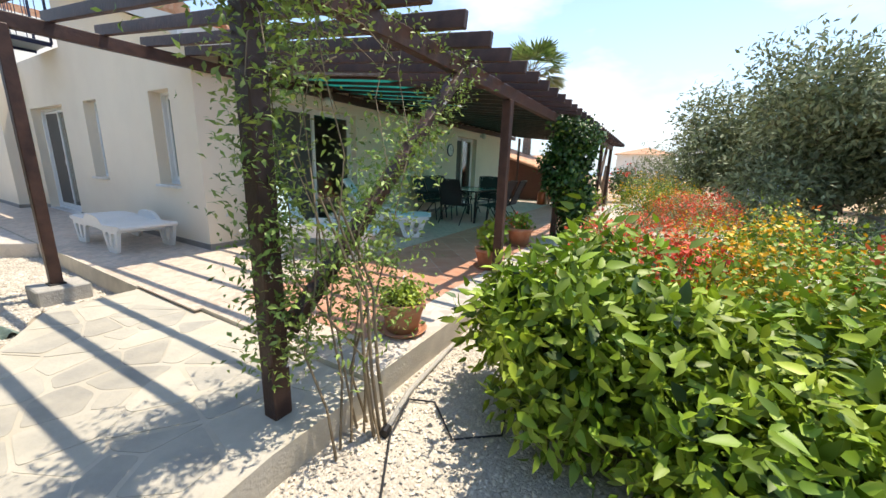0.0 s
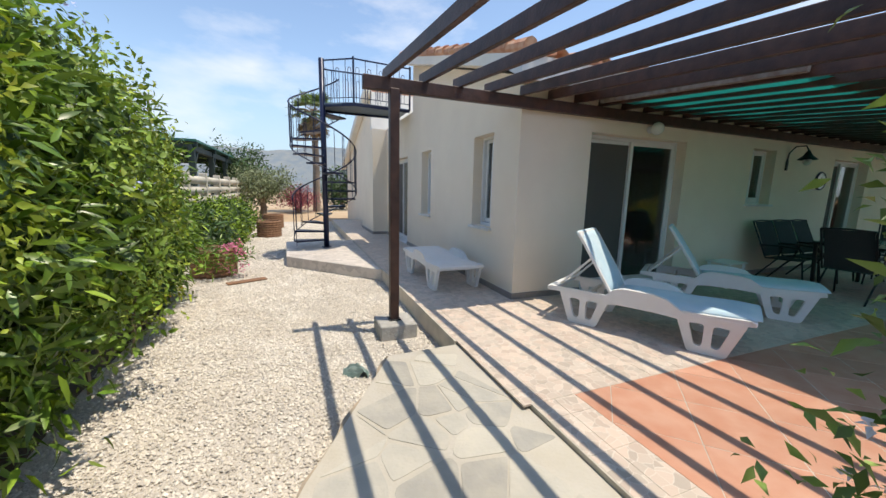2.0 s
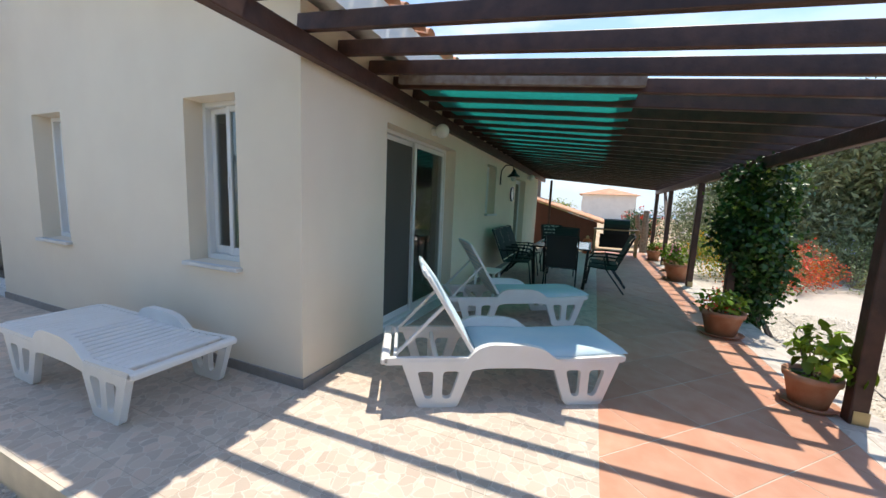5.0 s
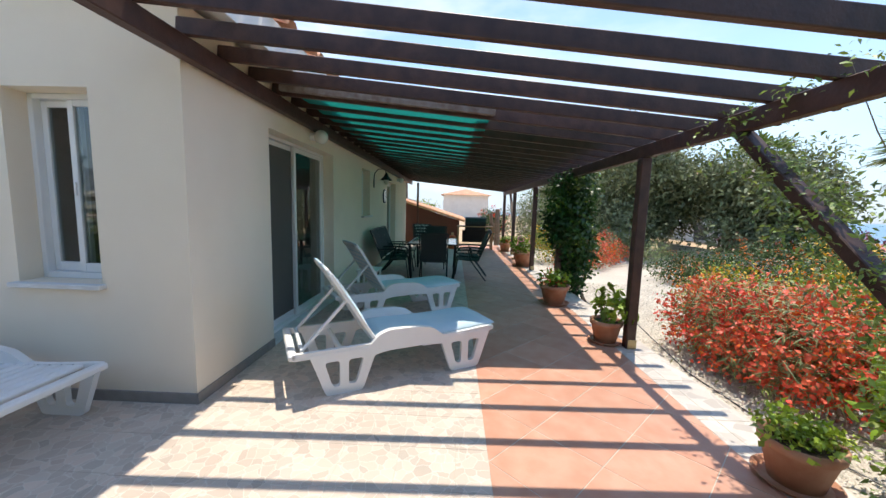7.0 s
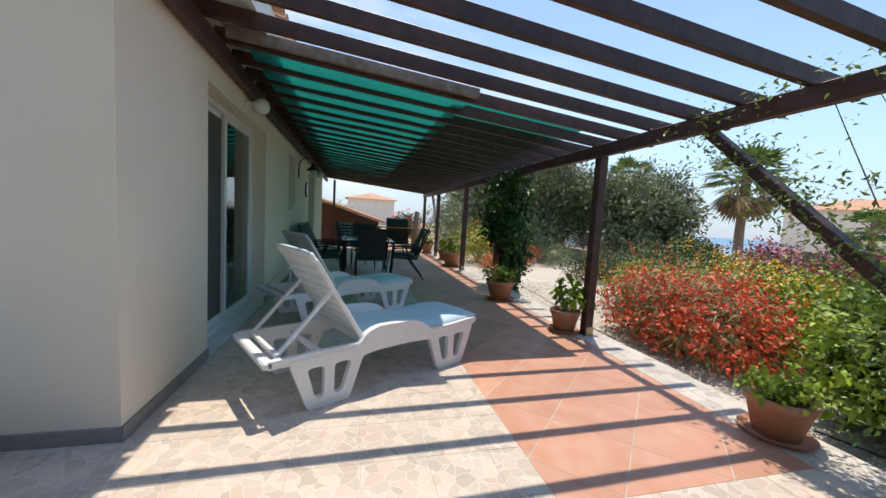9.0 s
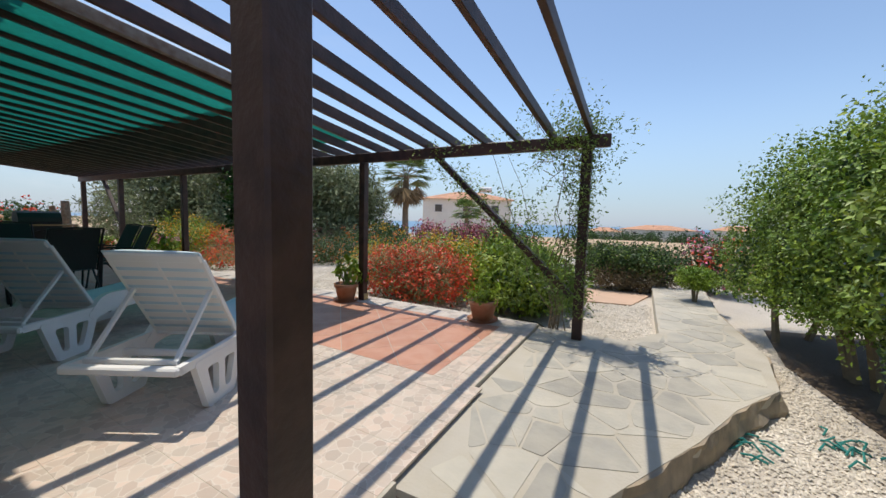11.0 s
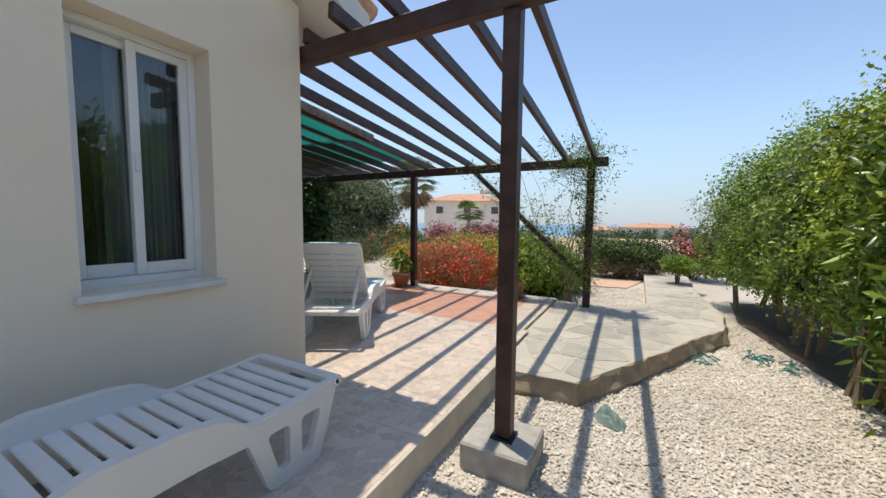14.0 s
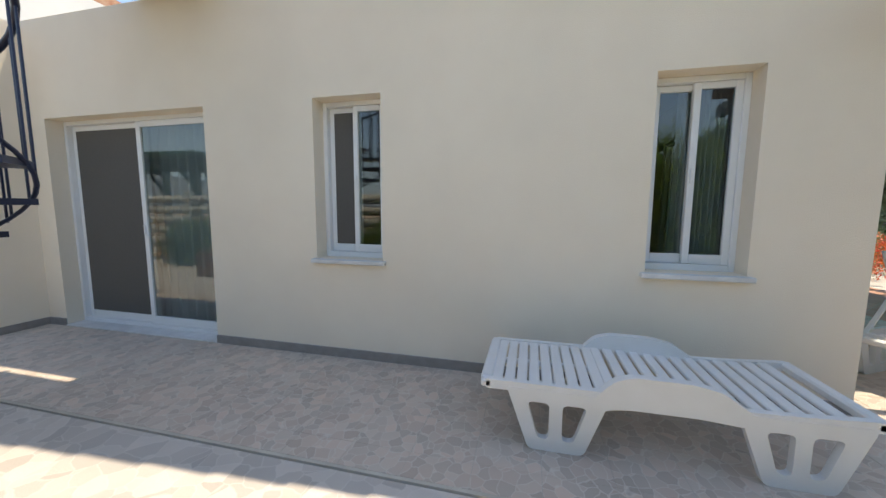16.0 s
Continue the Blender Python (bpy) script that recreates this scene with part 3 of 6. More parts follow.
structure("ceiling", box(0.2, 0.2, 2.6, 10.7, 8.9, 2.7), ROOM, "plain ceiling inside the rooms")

skirt = bmesh.new()
for a, b in ((-0.018, D1[0]), (D1[1], 7.1)):
    box(-0.014, a, -0.01, 0.002, b, 0.075, 0.002, bm=skirt)
for a, b in ((-0.014, SD[0]), (SD[1], D3[0]), (D3[1], 10.85)):
    box(a, -0.014, -0.01, b, 0.002, 0.075, 0.002, bm=skirt)
box(-0.444, 7.086, -0.01, -0.428, 9.2, 0.075, 0.002, bm=skirt)
box(-0.444, 7.086, -0.01, 0.0, 7.102, 0.075, 0.002, bm=skirt)
structure("baseboard", skirt, PLINTH, "grey tile skirting along the house walls")


# ---- roof ----
def roof():
    root = thing("roof", "clay barrel-tiled roof with white eaves and bargeboards", "roof", kind="structure")
    slope = (4.34 - 2.84) / (4.6 + 0.42)
    top = lambda y: 2.84 + slope * (y + 0.42)
    def deck(x0, x1):
        bm = bmesh.new()
        pts = [(-0.42, top(-0.42) - 0.05), (4.6, top(4.6) - 0.05), (4.6, top(4.6) - 0.19), (0.0, top(0) - 0.19), (-0.42, top(-0.42) - 0.30)]
        ends = [[bm.verts.new((x, y, z)) for y, z in pts] for x in (x0, x1)]
        bm.faces.new(ends[0])
        bm.faces.new(ends[1][::-1])
        for k in range(5):
            bm.faces.new((ends[0][k], ends[1][k], ends[1][(k + 1) % 5], ends[0][(k + 1) % 5]))
        bmesh.ops.recalc_face_normals(bm, faces=bm.faces)
        return bm
    part("eaves", deck(-0.30, 11.2), RENDER_E, root, "white painted eaves box and bargeboard")
    ends = bmesh.new()
    verts, faces = [], []
    x = -0.06
    rows = 13
    while x < 11.2:
        for row in range(rows):
            ya = -0.5 + row * 0.395
            yb = ya + 0.43
            for k in range(7):
                a = math.pi * k / 6
                for y, rr, dz in ((ya, 0.085, 0.02), (yb, 0.07, 0.0)):
                    verts.append((x + rr * math.cos(a), y, top(y) - 0.045 + rr * 0.85 * math.sin(a) + dz))
            o = len(verts) - 14
            for k in range(6):
                faces.append((o + 2 * k, o + 2 * k + 1, o + 2 * k + 3, o + 2 * k + 2))
        x += 0.205
    ob = part("barrel_tiles", mesh_from("barrel_tiles", verts, faces, ROOF), ROOF, root, "weathered terracotta barrel tiles")
    ob["kind"] = "stuff"
    # tiles laid along the verge
    verge = bmesh.new()
    y = -0.48
    while y < 4.4:
        tube([(-0.25, y, top(y) + 0.02), (-0.25, y + 0.42, top(y + 0.42))], [0.085, 0.07], 10, verge)
        y += 0.38
    part("verge_tiles", verge, ROOF, root, "terracotta verge tiles")
    # end wall of the tiled roof towards the roof terrace, and the far slope
    part("roof_step", box(0.27, 4.45, 2.70, 10.6, 4.6, 4.1), RENDER_E, root, "white wall above the roof terrace")
    part("roof_terrace", box(0.27, 4.6, 2.70, 10.6, 8.9, 2.9), RENDER_E, root)
    wing = bmesh.new()
    for sgn in (1,):
        vs = [wing.verts.new(p) for p in ((-0.1, 9.0, 4.78), (-0.1, 16.4, 2.6), (6, 16.4, 2.6), (6, 9.0, 4.78), (-0.1, 9.0, 4.6), (-0.1, 16.4, 2.42), (6, 16.4, 2.42), (6, 9.0, 4.6))]
        for f in ((0, 1, 2, 3), (7, 6, 5, 4), (0, 4, 5, 1), (1, 5, 6, 2), (2, 6, 7, 3), (3, 7, 4, 0)):
            wing.faces.new([vs[i] for i in f])
    part("wing_roof", wing, ROOF, root, "tiled roof of the far wing")
    part("wing_barge", bar((-0.22, 8.9, 4.70), (-0.22, 16.5, 2.46), 0.22, 0.26, 0.01), RENDER_E, root, "white bargeboard of the far wing")
    part("wing_gable", box(-0.1, 9.0, 2.7, 6, 9.2, 4.6), RENDER_E, root)
    return root


roof()


def sliding(name, m, w, h, label, door=False, curtain=False, screen=True, sill=True, depth=0.15):
    """A two-leaf white aluminium slider set in its reveal, local x across, outside towards -y."""
    root = thing(name, label, "door" if door else "window", m, kind="structure")
    f = 0.038
    bm = bmesh.new()
    box(0, depth, 0, f, depth + 0.1, h, 0.004, bm)
    box(w - f, depth, 0, w, depth + 0.1, h, 0.004, bm)
    box(f, depth, h - f, w - f, depth + 0.1, h, 0.004, bm)
    box(f, depth, 0, w - f, depth + 0.1, 0.045, 0.004, bm)
    part("window_frame", bm, ALU, root, "white aluminium frame")
    half = (w - 2 * f) / 2
    for i in range(2):
        x0 = f + i * half - (0.025 if i else 0)
        x1 = x0 + half + 0.025
        y0 = depth + (0.052 if i == 0 else 0.012)
        s = 0.044 if not door else 0.055
        sash = bmesh.new()
        box(x0, y0, 0.047, x0 + s, y0 + 0.035, h - f - 0.002, 0.003, sash)
        box(x1 - s, y0, 0.047, x1, y0 + 0.035, h - f - 0.002, 0.003, sash)
        box(x0 + s, y0, 0.047, x1 - s, y0 + 0.035, 0.047 + s * 1.5, 0.003, sash)
        box(x0 + s, y0, h - f - s, x1 - s, y0 + 0.035, h - f - 0.002, 0.003, sash)
        so = part("sash", sash, ALU, root)
        pane = part("pane", box(x0 + s, y0 + 0.014, 0.047 + s * 1.5, x1 - s, y0 + 0.02, h - f - s), GLASS, so)
        pane.visible_shadow = False
        part("latch", box(x0 + 0.012 if i else x1 - 0.035, y0 - 0.012, h * 0.46, x0 + 0.03 if i else x1 - 0.017, y0 - 0.001, h * 0.46 + 0.1, 0.003), ALU, so)
        if screen and i == 0:
            part("insect_screen", box(x0 + s, y0 - 0.004, 0.047 + s * 1.5, x1 - s, y0 - 0.001, h - f - s), SCREEN, so, "grey insect screen")
    if sill and not door:
        part("window_sill", box(-0.03, -0.055, -0.035, w + 0.03, depth + 0.1, -0.001, 0.005), MARBLE, root, "white marble sill")
    if door:
        part("threshold", box(0, -0.01, -0.012, w, depth + 0.1, 0.012, 0.003), MARBLE, root, "pale stone threshold")
    if curtain:
        vs, fs = [], []
        n = 90
        for k in range(n + 1):
            u = k / n
            for z in (0.03, h - 0.02):
                vs.append((w * 0.42 + u * w * 0.55, depth + 0.22 + 0.03 * math.sin(u * 60) + 0.012 * math.sin(u * 23 + z), z))
        for k in range(n):
            fs.append((2 * k, 2 * k + 2, 2 * k + 3, 2 * k + 1))
        part("curtain", mesh_from("curtain", vs, fs, CURTAIN), CURTAIN, root, "pale hanging curtain")
    return root


def west(o):
    return pose(0, o[1], o[2], 0, 0, -90)


def south(o):
    return pose(o[0], 0, o[2])


sliding("window_1", west(W1), W1[1] - W1[0], W1[3] - W1[2], "white two-leaf sliding window in the end wall", screen=False, curtain=True)
sliding("window_2", west(W2), W2[1] - W2[0], W2[3] - W2[2], "narrow white sliding window with an insect screen")
sliding("door_1", west(D1), D1[1] - D1[0], D1[3], "white sliding glass door with curtain in the end wall", True, True)
sliding("door_2", south(SD), SD[1] - SD[0], SD[3], "white sliding patio door under the pergola", True)
sliding("window_3", south(W3), W3[1] - W3[0], W3[3] - W3[2], "small white window under the pergola")
sliding("door_3", south(D3), D3[1] - D3[0], D3[3], "white sliding door near the dining table", True)
sliding("door_4", pose(-0.1, 11.2, 0, 0, 0, -90), 1.3, 2.1, "sliding door in the far wing", True)


# ---- pergola ----
def slope_z(y):
    """Underside of the rafters."""
    return 2.13 + (2.47 - 2.13) * (y + 3.7) / 3.65


RAFTERS = [-1.62 + 0.397 * i for i in range(35)]


def pergola():
    root = thing("pergola", "dark brown stained timber pergola along the house wall", "pergola")
    def post(x, y, z0, z1, w=0.10, name="post"):
        return part(name, box(x - w / 2, y - w / 2, z0, x + w / 2, y + w / 2, z1, 0.007), WOOD, root)
    post(-1.57, -0.085, -0.042, 2.36, 0.095)
    post(-1.60, -3.72, -0.06, 2.0)
    for x in (1.42, 6.36, 9.35, 11.7):
        p = post(x, -3.72, -0.011, 2.0)
        part("bracket", box(x - 0.055, -3.735 - 0.04, -0.008, x - 0.05, -3.735 + 0.05, 0.1, 0.001), BRASS, p, "small brass-coloured post bracket")
    post(4.2, -3.72, -0.011, 2.0)
    post(11.7, -0.35, -0.011, 2.4, 0.08)
    part("front_beam", bar((-1.82, -3.72, 2.065), (11.95, -3.72, 2.065), 0.075, 0.13, 0.006), WOOD, root)
    part("wall_beam", bar((-1.88, -0.06, 2.40), (11.95, -0.06, 2.40), 0.08, 0.13, 0.006), WOOD, root)
    for i, x in enumerate(RAFTERS):
        a, b = (x, 0.12 if x < -0.1 else -0.005, slope_z(0.0) + 0.065), (x, -4.12, slope_z(-4.12) + 0.055)
        if x > -0.1:
            a = (x, -0.02, slope_z(-0.02) + 0.06)
        part("rafter", bar(a, b, 0.046, 0.105, 0.005), WOOD, root)
    # slanting braces
    part("brace", bar((0.22, -3.74, 2.02), (-1.52, -3.74, 0.42), 0.07, 0.09, 0.005, up=(0, 1, 0)), WOOD, root)
    part("brace", bar((10.4, -3.74, 2.02), (9.45, -3.74, 0.9), 0.06, 0.08, 0.005, up=(0, 1, 0)), WOOD, root)
    part("brace", bar((4.95, -3.74, 2.02), (4.25, -3.74, 1.35), 0.06, 0.08, 0.005, up=(0, 1, 0)), WOOD, root)
    for x in (-1.57,):
        part("post_shoe", box(x - 0.065, -0.15, -0.056, x + 0.065, -0.02, -0.04, 0.002), BLACK, root, "black steel post shoe")
    return root


pergola()

block = thing("concrete_block", "rough grey concrete footing block under the pergola post", "footing", Matrix.Translation((-1.56, -0.10, -0.28)))
part("block", box(-0.20, -0.19, -0.06, 0.20, 0.19, 0.225, 0.012), CONCRETE, block)


def shade_net():
    root = thing("shade_cloth", "translucent green shade cloth stretched over the pergola rafters", "shade cloth")
    zt = lambda y: slope_z(y) + 0.128
    vs, fs = [], []
    nx, ny = 120, 10
    for i in range(nx + 1):
        for j in range(ny + 1):
            x, y = 1.14 + 10.46 * i / nx, -0.22 - 1.9 * j / ny
            vs.append((x, y, zt(y) - 0.085 + 0.012 * noise.noise((x * 2.3, y * 2, 0)) + (0.02 if j == ny else 0)))
    for i in range(nx):
        for j in range(ny):
            o = i * (ny + 1) + j
            fs.append((o, o + 1, o + ny + 2, o + ny + 1))
    part("cloth", mesh_from("cloth", vs, fs, SHADE), SHADE, root)
    part("cloth", mesh_from("cloth", [(1.45 + (x - 1.14) * 0.97, -2.0 - (y + 0.22) * -0.8, zt(-2.0 + (y + 0.22) * 0.8) + 0.006) for x, y, z in vs], fs, SHADE), SHADE, root)
    part("batten", bar((1.095, -0.12, slope_z(-0.12) + 0.075), (1.095, -2.15, slope_z(-2.15) + 0.075), 0.05, 0.085), WORN_WOOD, root, "weathered grey timber batten")
    return root


shade_net()


# ---- loungers ----
def ring_plate(outer, holes, y0, y1, bm):
    """A flat plate in the xz plane with holes, given as polygons, y0 to y1 thick."""
    loops = [outer] + holes
    tmp = bmesh.new()
    edges = []
    for poly in loops:
        vs = [tmp.verts.new((x, y0, z)) for x, z in poly]
        edges += [tmp.edges.new((vs[i], vs[(i + 1) % len(vs)])) for i in range(len(vs))]
    bmesh.ops.triangle_fill(tmp, use_beauty=True, edges=edges)
    ext = bmesh.ops.extrude_face_region(tmp, geom=list(tmp.faces))
    bmesh.ops.translate(tmp, verts=[v for v in ext["geom"] if isinstance(v, bmesh.types.BMVert)], vec=(0, y1 - y0, 0))
    bmesh.ops.recalc_face_normals(tmp, faces=tmp.faces)
    me = bpy.data.meshes.new("tmp")
    tmp.to_mesh(me)
    tmp.free()
    bm.from_mesh(me)
    bpy.data.meshes.remove(me)


def rounded(poly, r=0.025, n=3):
    """A polygon with its corners rounded."""
    out = []
    for i, p in enumerate(poly):
        a, b = Vector(poly[i - 1]), Vector(poly[(i + 1) % len(poly)])
        p = Vector(p)
        ra = min(r, (a - p).length * 0.45)
        rb = min(r, (b - p).length * 0.45)
        s, e = p + (a - p).normalized() * ra, p + (b - p).normalized() * rb
        for k in range(n + 1):
            t = k / n
            out.append(tuple((1 - t) ** 2 * s + 2 * t * (1 - t) * p + t * t * e))
    return out


def deck_z(u):
    return 0.335 + (0.045 * max(0.0, (u - 1.0) / 0.6) ** 2 * 0.3 if u > 1.0 else 0.0) - (0.012 * math.sin(math.pi * (u - 0.55) / 0.9) if 0.55 < u < 1.45 else 0)


def lounger(m, label, raised=None, cushion=False, group="white plastic sun loungers"):
    """Moulded plastic sun lounger: u from the head foot (0) towards the foot end, across 0 to 0.64."""
    root = thing("sun_lounger", label, "sun lounger", m, group)
    wide = 0.66
    for y in (0.0, wide - 0.035):
        for u0, n in ((0.0, 0), (1.07, 1)):
            bm = bmesh.new()
            outer = rounded([(u0 - 0.10, 0.335), (u0 + 0.42, 0.335), (u0 + 0.30, 0.0), (u0 + 0.02, 0.0)], 0.03)
            h1 = rounded([(u0 + 0.01, 0.265), (u0 + 0.125, 0.265), (u0 + 0.125, 0.065), (u0 + 0.068, 0.065)], 0.03)
            h2 = rounded([(u0 + 0.19, 0.265), (u0 + 0.31, 0.265), (u0 + 0.25, 0.065), (u0 + 0.19, 0.065)], 0.03)
            ring_plate(outer, [h1[::-1], h2[::-1]], y - 0.004, y + 0.036, bm)
            part("leg", bm, PLASTIC, root)
        bm = bmesh.new()
        arch = [(0.30, 0.30), (0.37, 0.36), (0.43, 0.425), (0.52, 0.455), (0.78, 0.45), (0.90, 0.425), (0.99, 0.36), (1.04, 0.33), (1.04, 0.265), (0.93, 0.275), (0.80, 0.285), (0.50, 0.285), (0.40, 0.27), (0.36, 0.24)]
        ring_plate(rounded(arch, 0.03), [], y - 0.006, y + 0.045, bm)
        part("armrest", bm, PLASTIC, root)
        bm = bmesh.new()
        us = [-0.21 + 1.72 * k / 30 for k in range(31)]
        ring_plate([(u, deck_z(u) + 0.025) for u in us] + [(u, deck_z(u) - 0.025) for u in us[::-1]], [], y, y + 0.036, bm)
        part("side_rail", bm, PLASTIC, root)
    for u, w_, z in ((-0.21, 0.06, deck_z(-0.21)), (1.51, 0.06, deck_z(1.51)), (0.15, 0.035, 0.30), (1.22, 0.035, 0.26)):
        part("cross_bar", bar((u, 0.0, z), (u, wide, z), w_, 0.046, 0.01), PLASTIC, root)
    hinge = 0.42
    u = hinge + 0.012
    while u < 1.41:
        part("slat", bar((u, 0.036, deck_z(u) + 0.012), (u, wide - 0.036, deck_z(u) + 0.012), 0.058, 0.024, 0.006), PLASTIC, root)
        u += 0.079
    # backrest: flat, or raised by an angle about the hinge
    ang = radians(raised or 0)
    c, s = math.cos(ang), math.sin(ang)
    def back(d, z):
        return (hinge - d * c - z * s, deck_z(hinge) + 0.012 + d * s - z * c * -1)
    length = 0.58 if not raised else 0.65
    rest = []
    n = 9
    for k in range(n):
        d = 0.015 + k * (length - 0.05) / (n - 1)
        x, z = back(d, 0.0)
        x2, z2 = back(d + 0.058, 0.0)
        rest.append(bar(((x + x2) / 2, 0.037, (z + z2) / 2), ((x + x2) / 2, wide - 0.037, (z + z2) / 2), 0.056, 0.018, 0.005, up=(s, 0, c)))
    fr = bmesh.new()
    for y in (0.045, wide / 2, wide - 0.045):
        a, b = back(0.0, -0.012), back(length + 0.04, -0.012)
        bar((a[0], y, a[1]), (b[0], y, b[1]), 0.03, 0.03, 0.006, fr, up=(s, 0, c))
    a = back(length + 0.05, 0.0)
    bar((a[0], 0.035, a[1]), (a[0], wide - 0.035, a[1]), 0.07, 0.035, 0.012, fr, up=(s, 0, c))
    rest_root = part("backrest", fr, PLASTIC, root)
    for bm in rest:
        part("back_slat", bm, PLASTIC, rest_root)
    if raised:
        pr = bmesh.new()
        for y in (0.08, wide - 0.08):
            a = back(0.45, -0.02)
            bar((a[0], y, a[1]), (-0.15, y, 0.345), 0.03, 0.022, 0.004, pr)
        bar((-0.14, 0.06, 0.36), (-0.14, wide - 0.06, 0.36), 0.03, 0.03, 0.004, pr)
        part("prop", pr, PLASTIC, root)
    if cushion:
        cm = bmesh.new()
        def pad(pts, th):
            n_, m_ = len(pts), 8
            grid_t = []
            for i, (x, z, nx, nz) in enumerate(pts):
                row = []
                for j in range(m_ + 1):
                    yy = 0.035 + (wide - 0.07) * j / m_
                    e = min(1.0, 4 * min(j, m_ - j) / m_ + 0.35) * min(1.0, 3 * min(i, n_ - 1 - i) / (n_ - 1) + 0.4)
                    b_ = th * e + 0.006 * noise.noise((x * 6, yy * 6, 1.0))
                    row.append(cm.verts.new((x + nx * b_, yy, z + nz * b_)))
                grid_t.append(row)
            low = [[cm.verts.new((x, 0.035 + (wide - 0.07) * j / m_, z)) for j in range(m_ + 1)] for x, z, nx, nz in pts]
            for i in range(n_ - 1):
                for j in range(m_):
                    cm.faces.new((grid_t[i][j], grid_t[i + 1][j], grid_t[i + 1][j + 1], grid_t[i][j + 1]))
                    cm.faces.new((low[i][j], low[i][j + 1], low[i + 1][j + 1], low[i + 1][j]))
            rim = [(i, 0) for i in range(n_)] + [(n_ - 1, j) for j in range(1, m_ + 1)] + [(i, m_) for i in range(n_ - 2, -1, -1)] + [(0, j) for j in range(m_ - 1, 0, -1)]
            for k in range(len(rim)):
                (i, j), (i2, j2) = rim[k], rim[(k + 1) % len(rim)]
                cm.faces.new((grid_t[i][j], low[i][j], low[i2][j2], grid_t[i2][j2]))
        pad([(*back(0.02 + (length + 0.06) * k / 8, 0.016), s, c) for k in range(9)], 0.045)
        pad([(0.44 + 1.13 * k / 12, deck_z(0.44 + 1.13 * k / 12) + 0.024, 0, 1) for k in range(13)], 0.045)
        bmesh.ops.recalc_face_normals(cm, faces=cm.faces)
        part("cushion", cm, CUSHION, root, "thin pale blue cushion", smooth=True)
    return root


lounger(pose(-0.83, 2.0, 0, 0, 0, -90), "flat white plastic sun lounger beside the end wall")
lounger(pose(0.155, -0.855, 0, 0, 0, -60.9), "white plastic sun lounger with raised back and pale blue cushion", 58, True)
lounger(pose(1.86, -0.62, 0, 0, 0, -57), "white plastic lounger with blue cushion near the table", 58, True)


# ---- dining set ----
def table():
    root = thing("dining_table", "rectangular glass-topped patio dining table with charcoal metal frame", "table", Matrix.Translation((5.47, -1.38, 0)))
    part("tabletop", box(-0.75, -0.47, 0.715, 0.75, 0.47, 0.725, 0.003), TABLE_GLASS, root, "pale frosted glass top")
    fr = bmesh.new()
    for s_ in (-1, 1):
        bar((-0.76, s_ * 0.48, 0.715), (0.76, s_ * 0.48, 0.715), 0.035, 0.03, 0.004, fr)
        bar((s_ * 0.76, -0.48, 0.715), (s_ * 0.76, 0.48, 0.715), 0.035, 0.03, 0.004, fr)
    part("table_frame", fr, BLACK, root)
    for sx in (-1, 1):
        for sy in (-1, 1):
            part("leg", bar((sx * 0.70, sy * 0.43, 0), (sx * 0.74, sy * 0.46, 0.70), 0.045, 0.045, 0.006), BLACK, root)


table()


def sling_chair():
    """Textilene patio armchair, facing +x."""
    root = thing("patio_chair", "charcoal sling patio chair with black tubular frame", "chair", pose(0, 0, 0), "chairs round the patio table")
    seat, backp = bmesh.new(), bmesh.new()
    for (a, b, bm) in (((-0.20, 0.40), (0.25, 0.42), seat), ((-0.22, 0.42), (-0.42, 0.96), backp)):
        n = 6
        rows = []
        for i in range(n + 1):
            t = i / n
            x, z = a[0] + t * (b[0] - a[0]), a[1] + t * (b[1] - a[1])
            sag = 0.018 * math.sin(math.pi * t)
            rows.append([bm.verts.new((x + (sag if bm is backp else 0), y, z - (sag if bm is seat else 0))) for y in (-0.24, 0.24)])
        for r0, r1 in zip(rows, rows[1:]):
            bm.faces.new((r0[0], r1[0], r1[1], r0[1]))
        ext = bmesh.ops.extrude_face_region(bm, geom=list(bm.faces))
        bmesh.ops.translate(bm, verts=[v for v in ext["geom"] if isinstance(v, bmesh.types.BMVert)], vec=(-0.006 if bm is backp else 0, 0, 0.006))
    part("seat", seat, SLING, root)
    part("backrest", backp, SLING, root)
    for y in (-0.26, 0.26):
        part("side_frame", tube([(0.32, y, 0), (0.26, y, 0.42), (-0.2, y, 0.40), (-0.44, y, 0.97)], 0.013, 6), BLACK, root)
        part("leg", tube([(-0.36, y, 0), (-0.05, y, 0.40), (0.0, y, 0.60)], 0.012, 6), BLACK, root)
        part("armrest", tube([(-0.30, y, 0.60), (0.0, y, 0.615), (0.22, y, 0.60), (0.27, y, 0.52)], 0.014, 6), BLACK, root)
    part("top_rail", tube([(-0.44, -0.26, 0.97), (-0.45, 0, 0.985), (-0.44, 0.26, 0.97)], 0.013, 6), BLACK, root)
    return root


chair = sling_chair()
chair.matrix_world = pose(4.6, -1.42, 0, 0, 0, 2)
for x, y, a in ((4.82, -0.60, -88), (5.37, -0.58, -92), (5.92, -0.58, -90), (5.07, -2.13, 84), (5.67, -2.16, 92), (6.32, -1.33, 178)):
    copy_thing(chair, pose(x, y, 0, 0, 0, a))


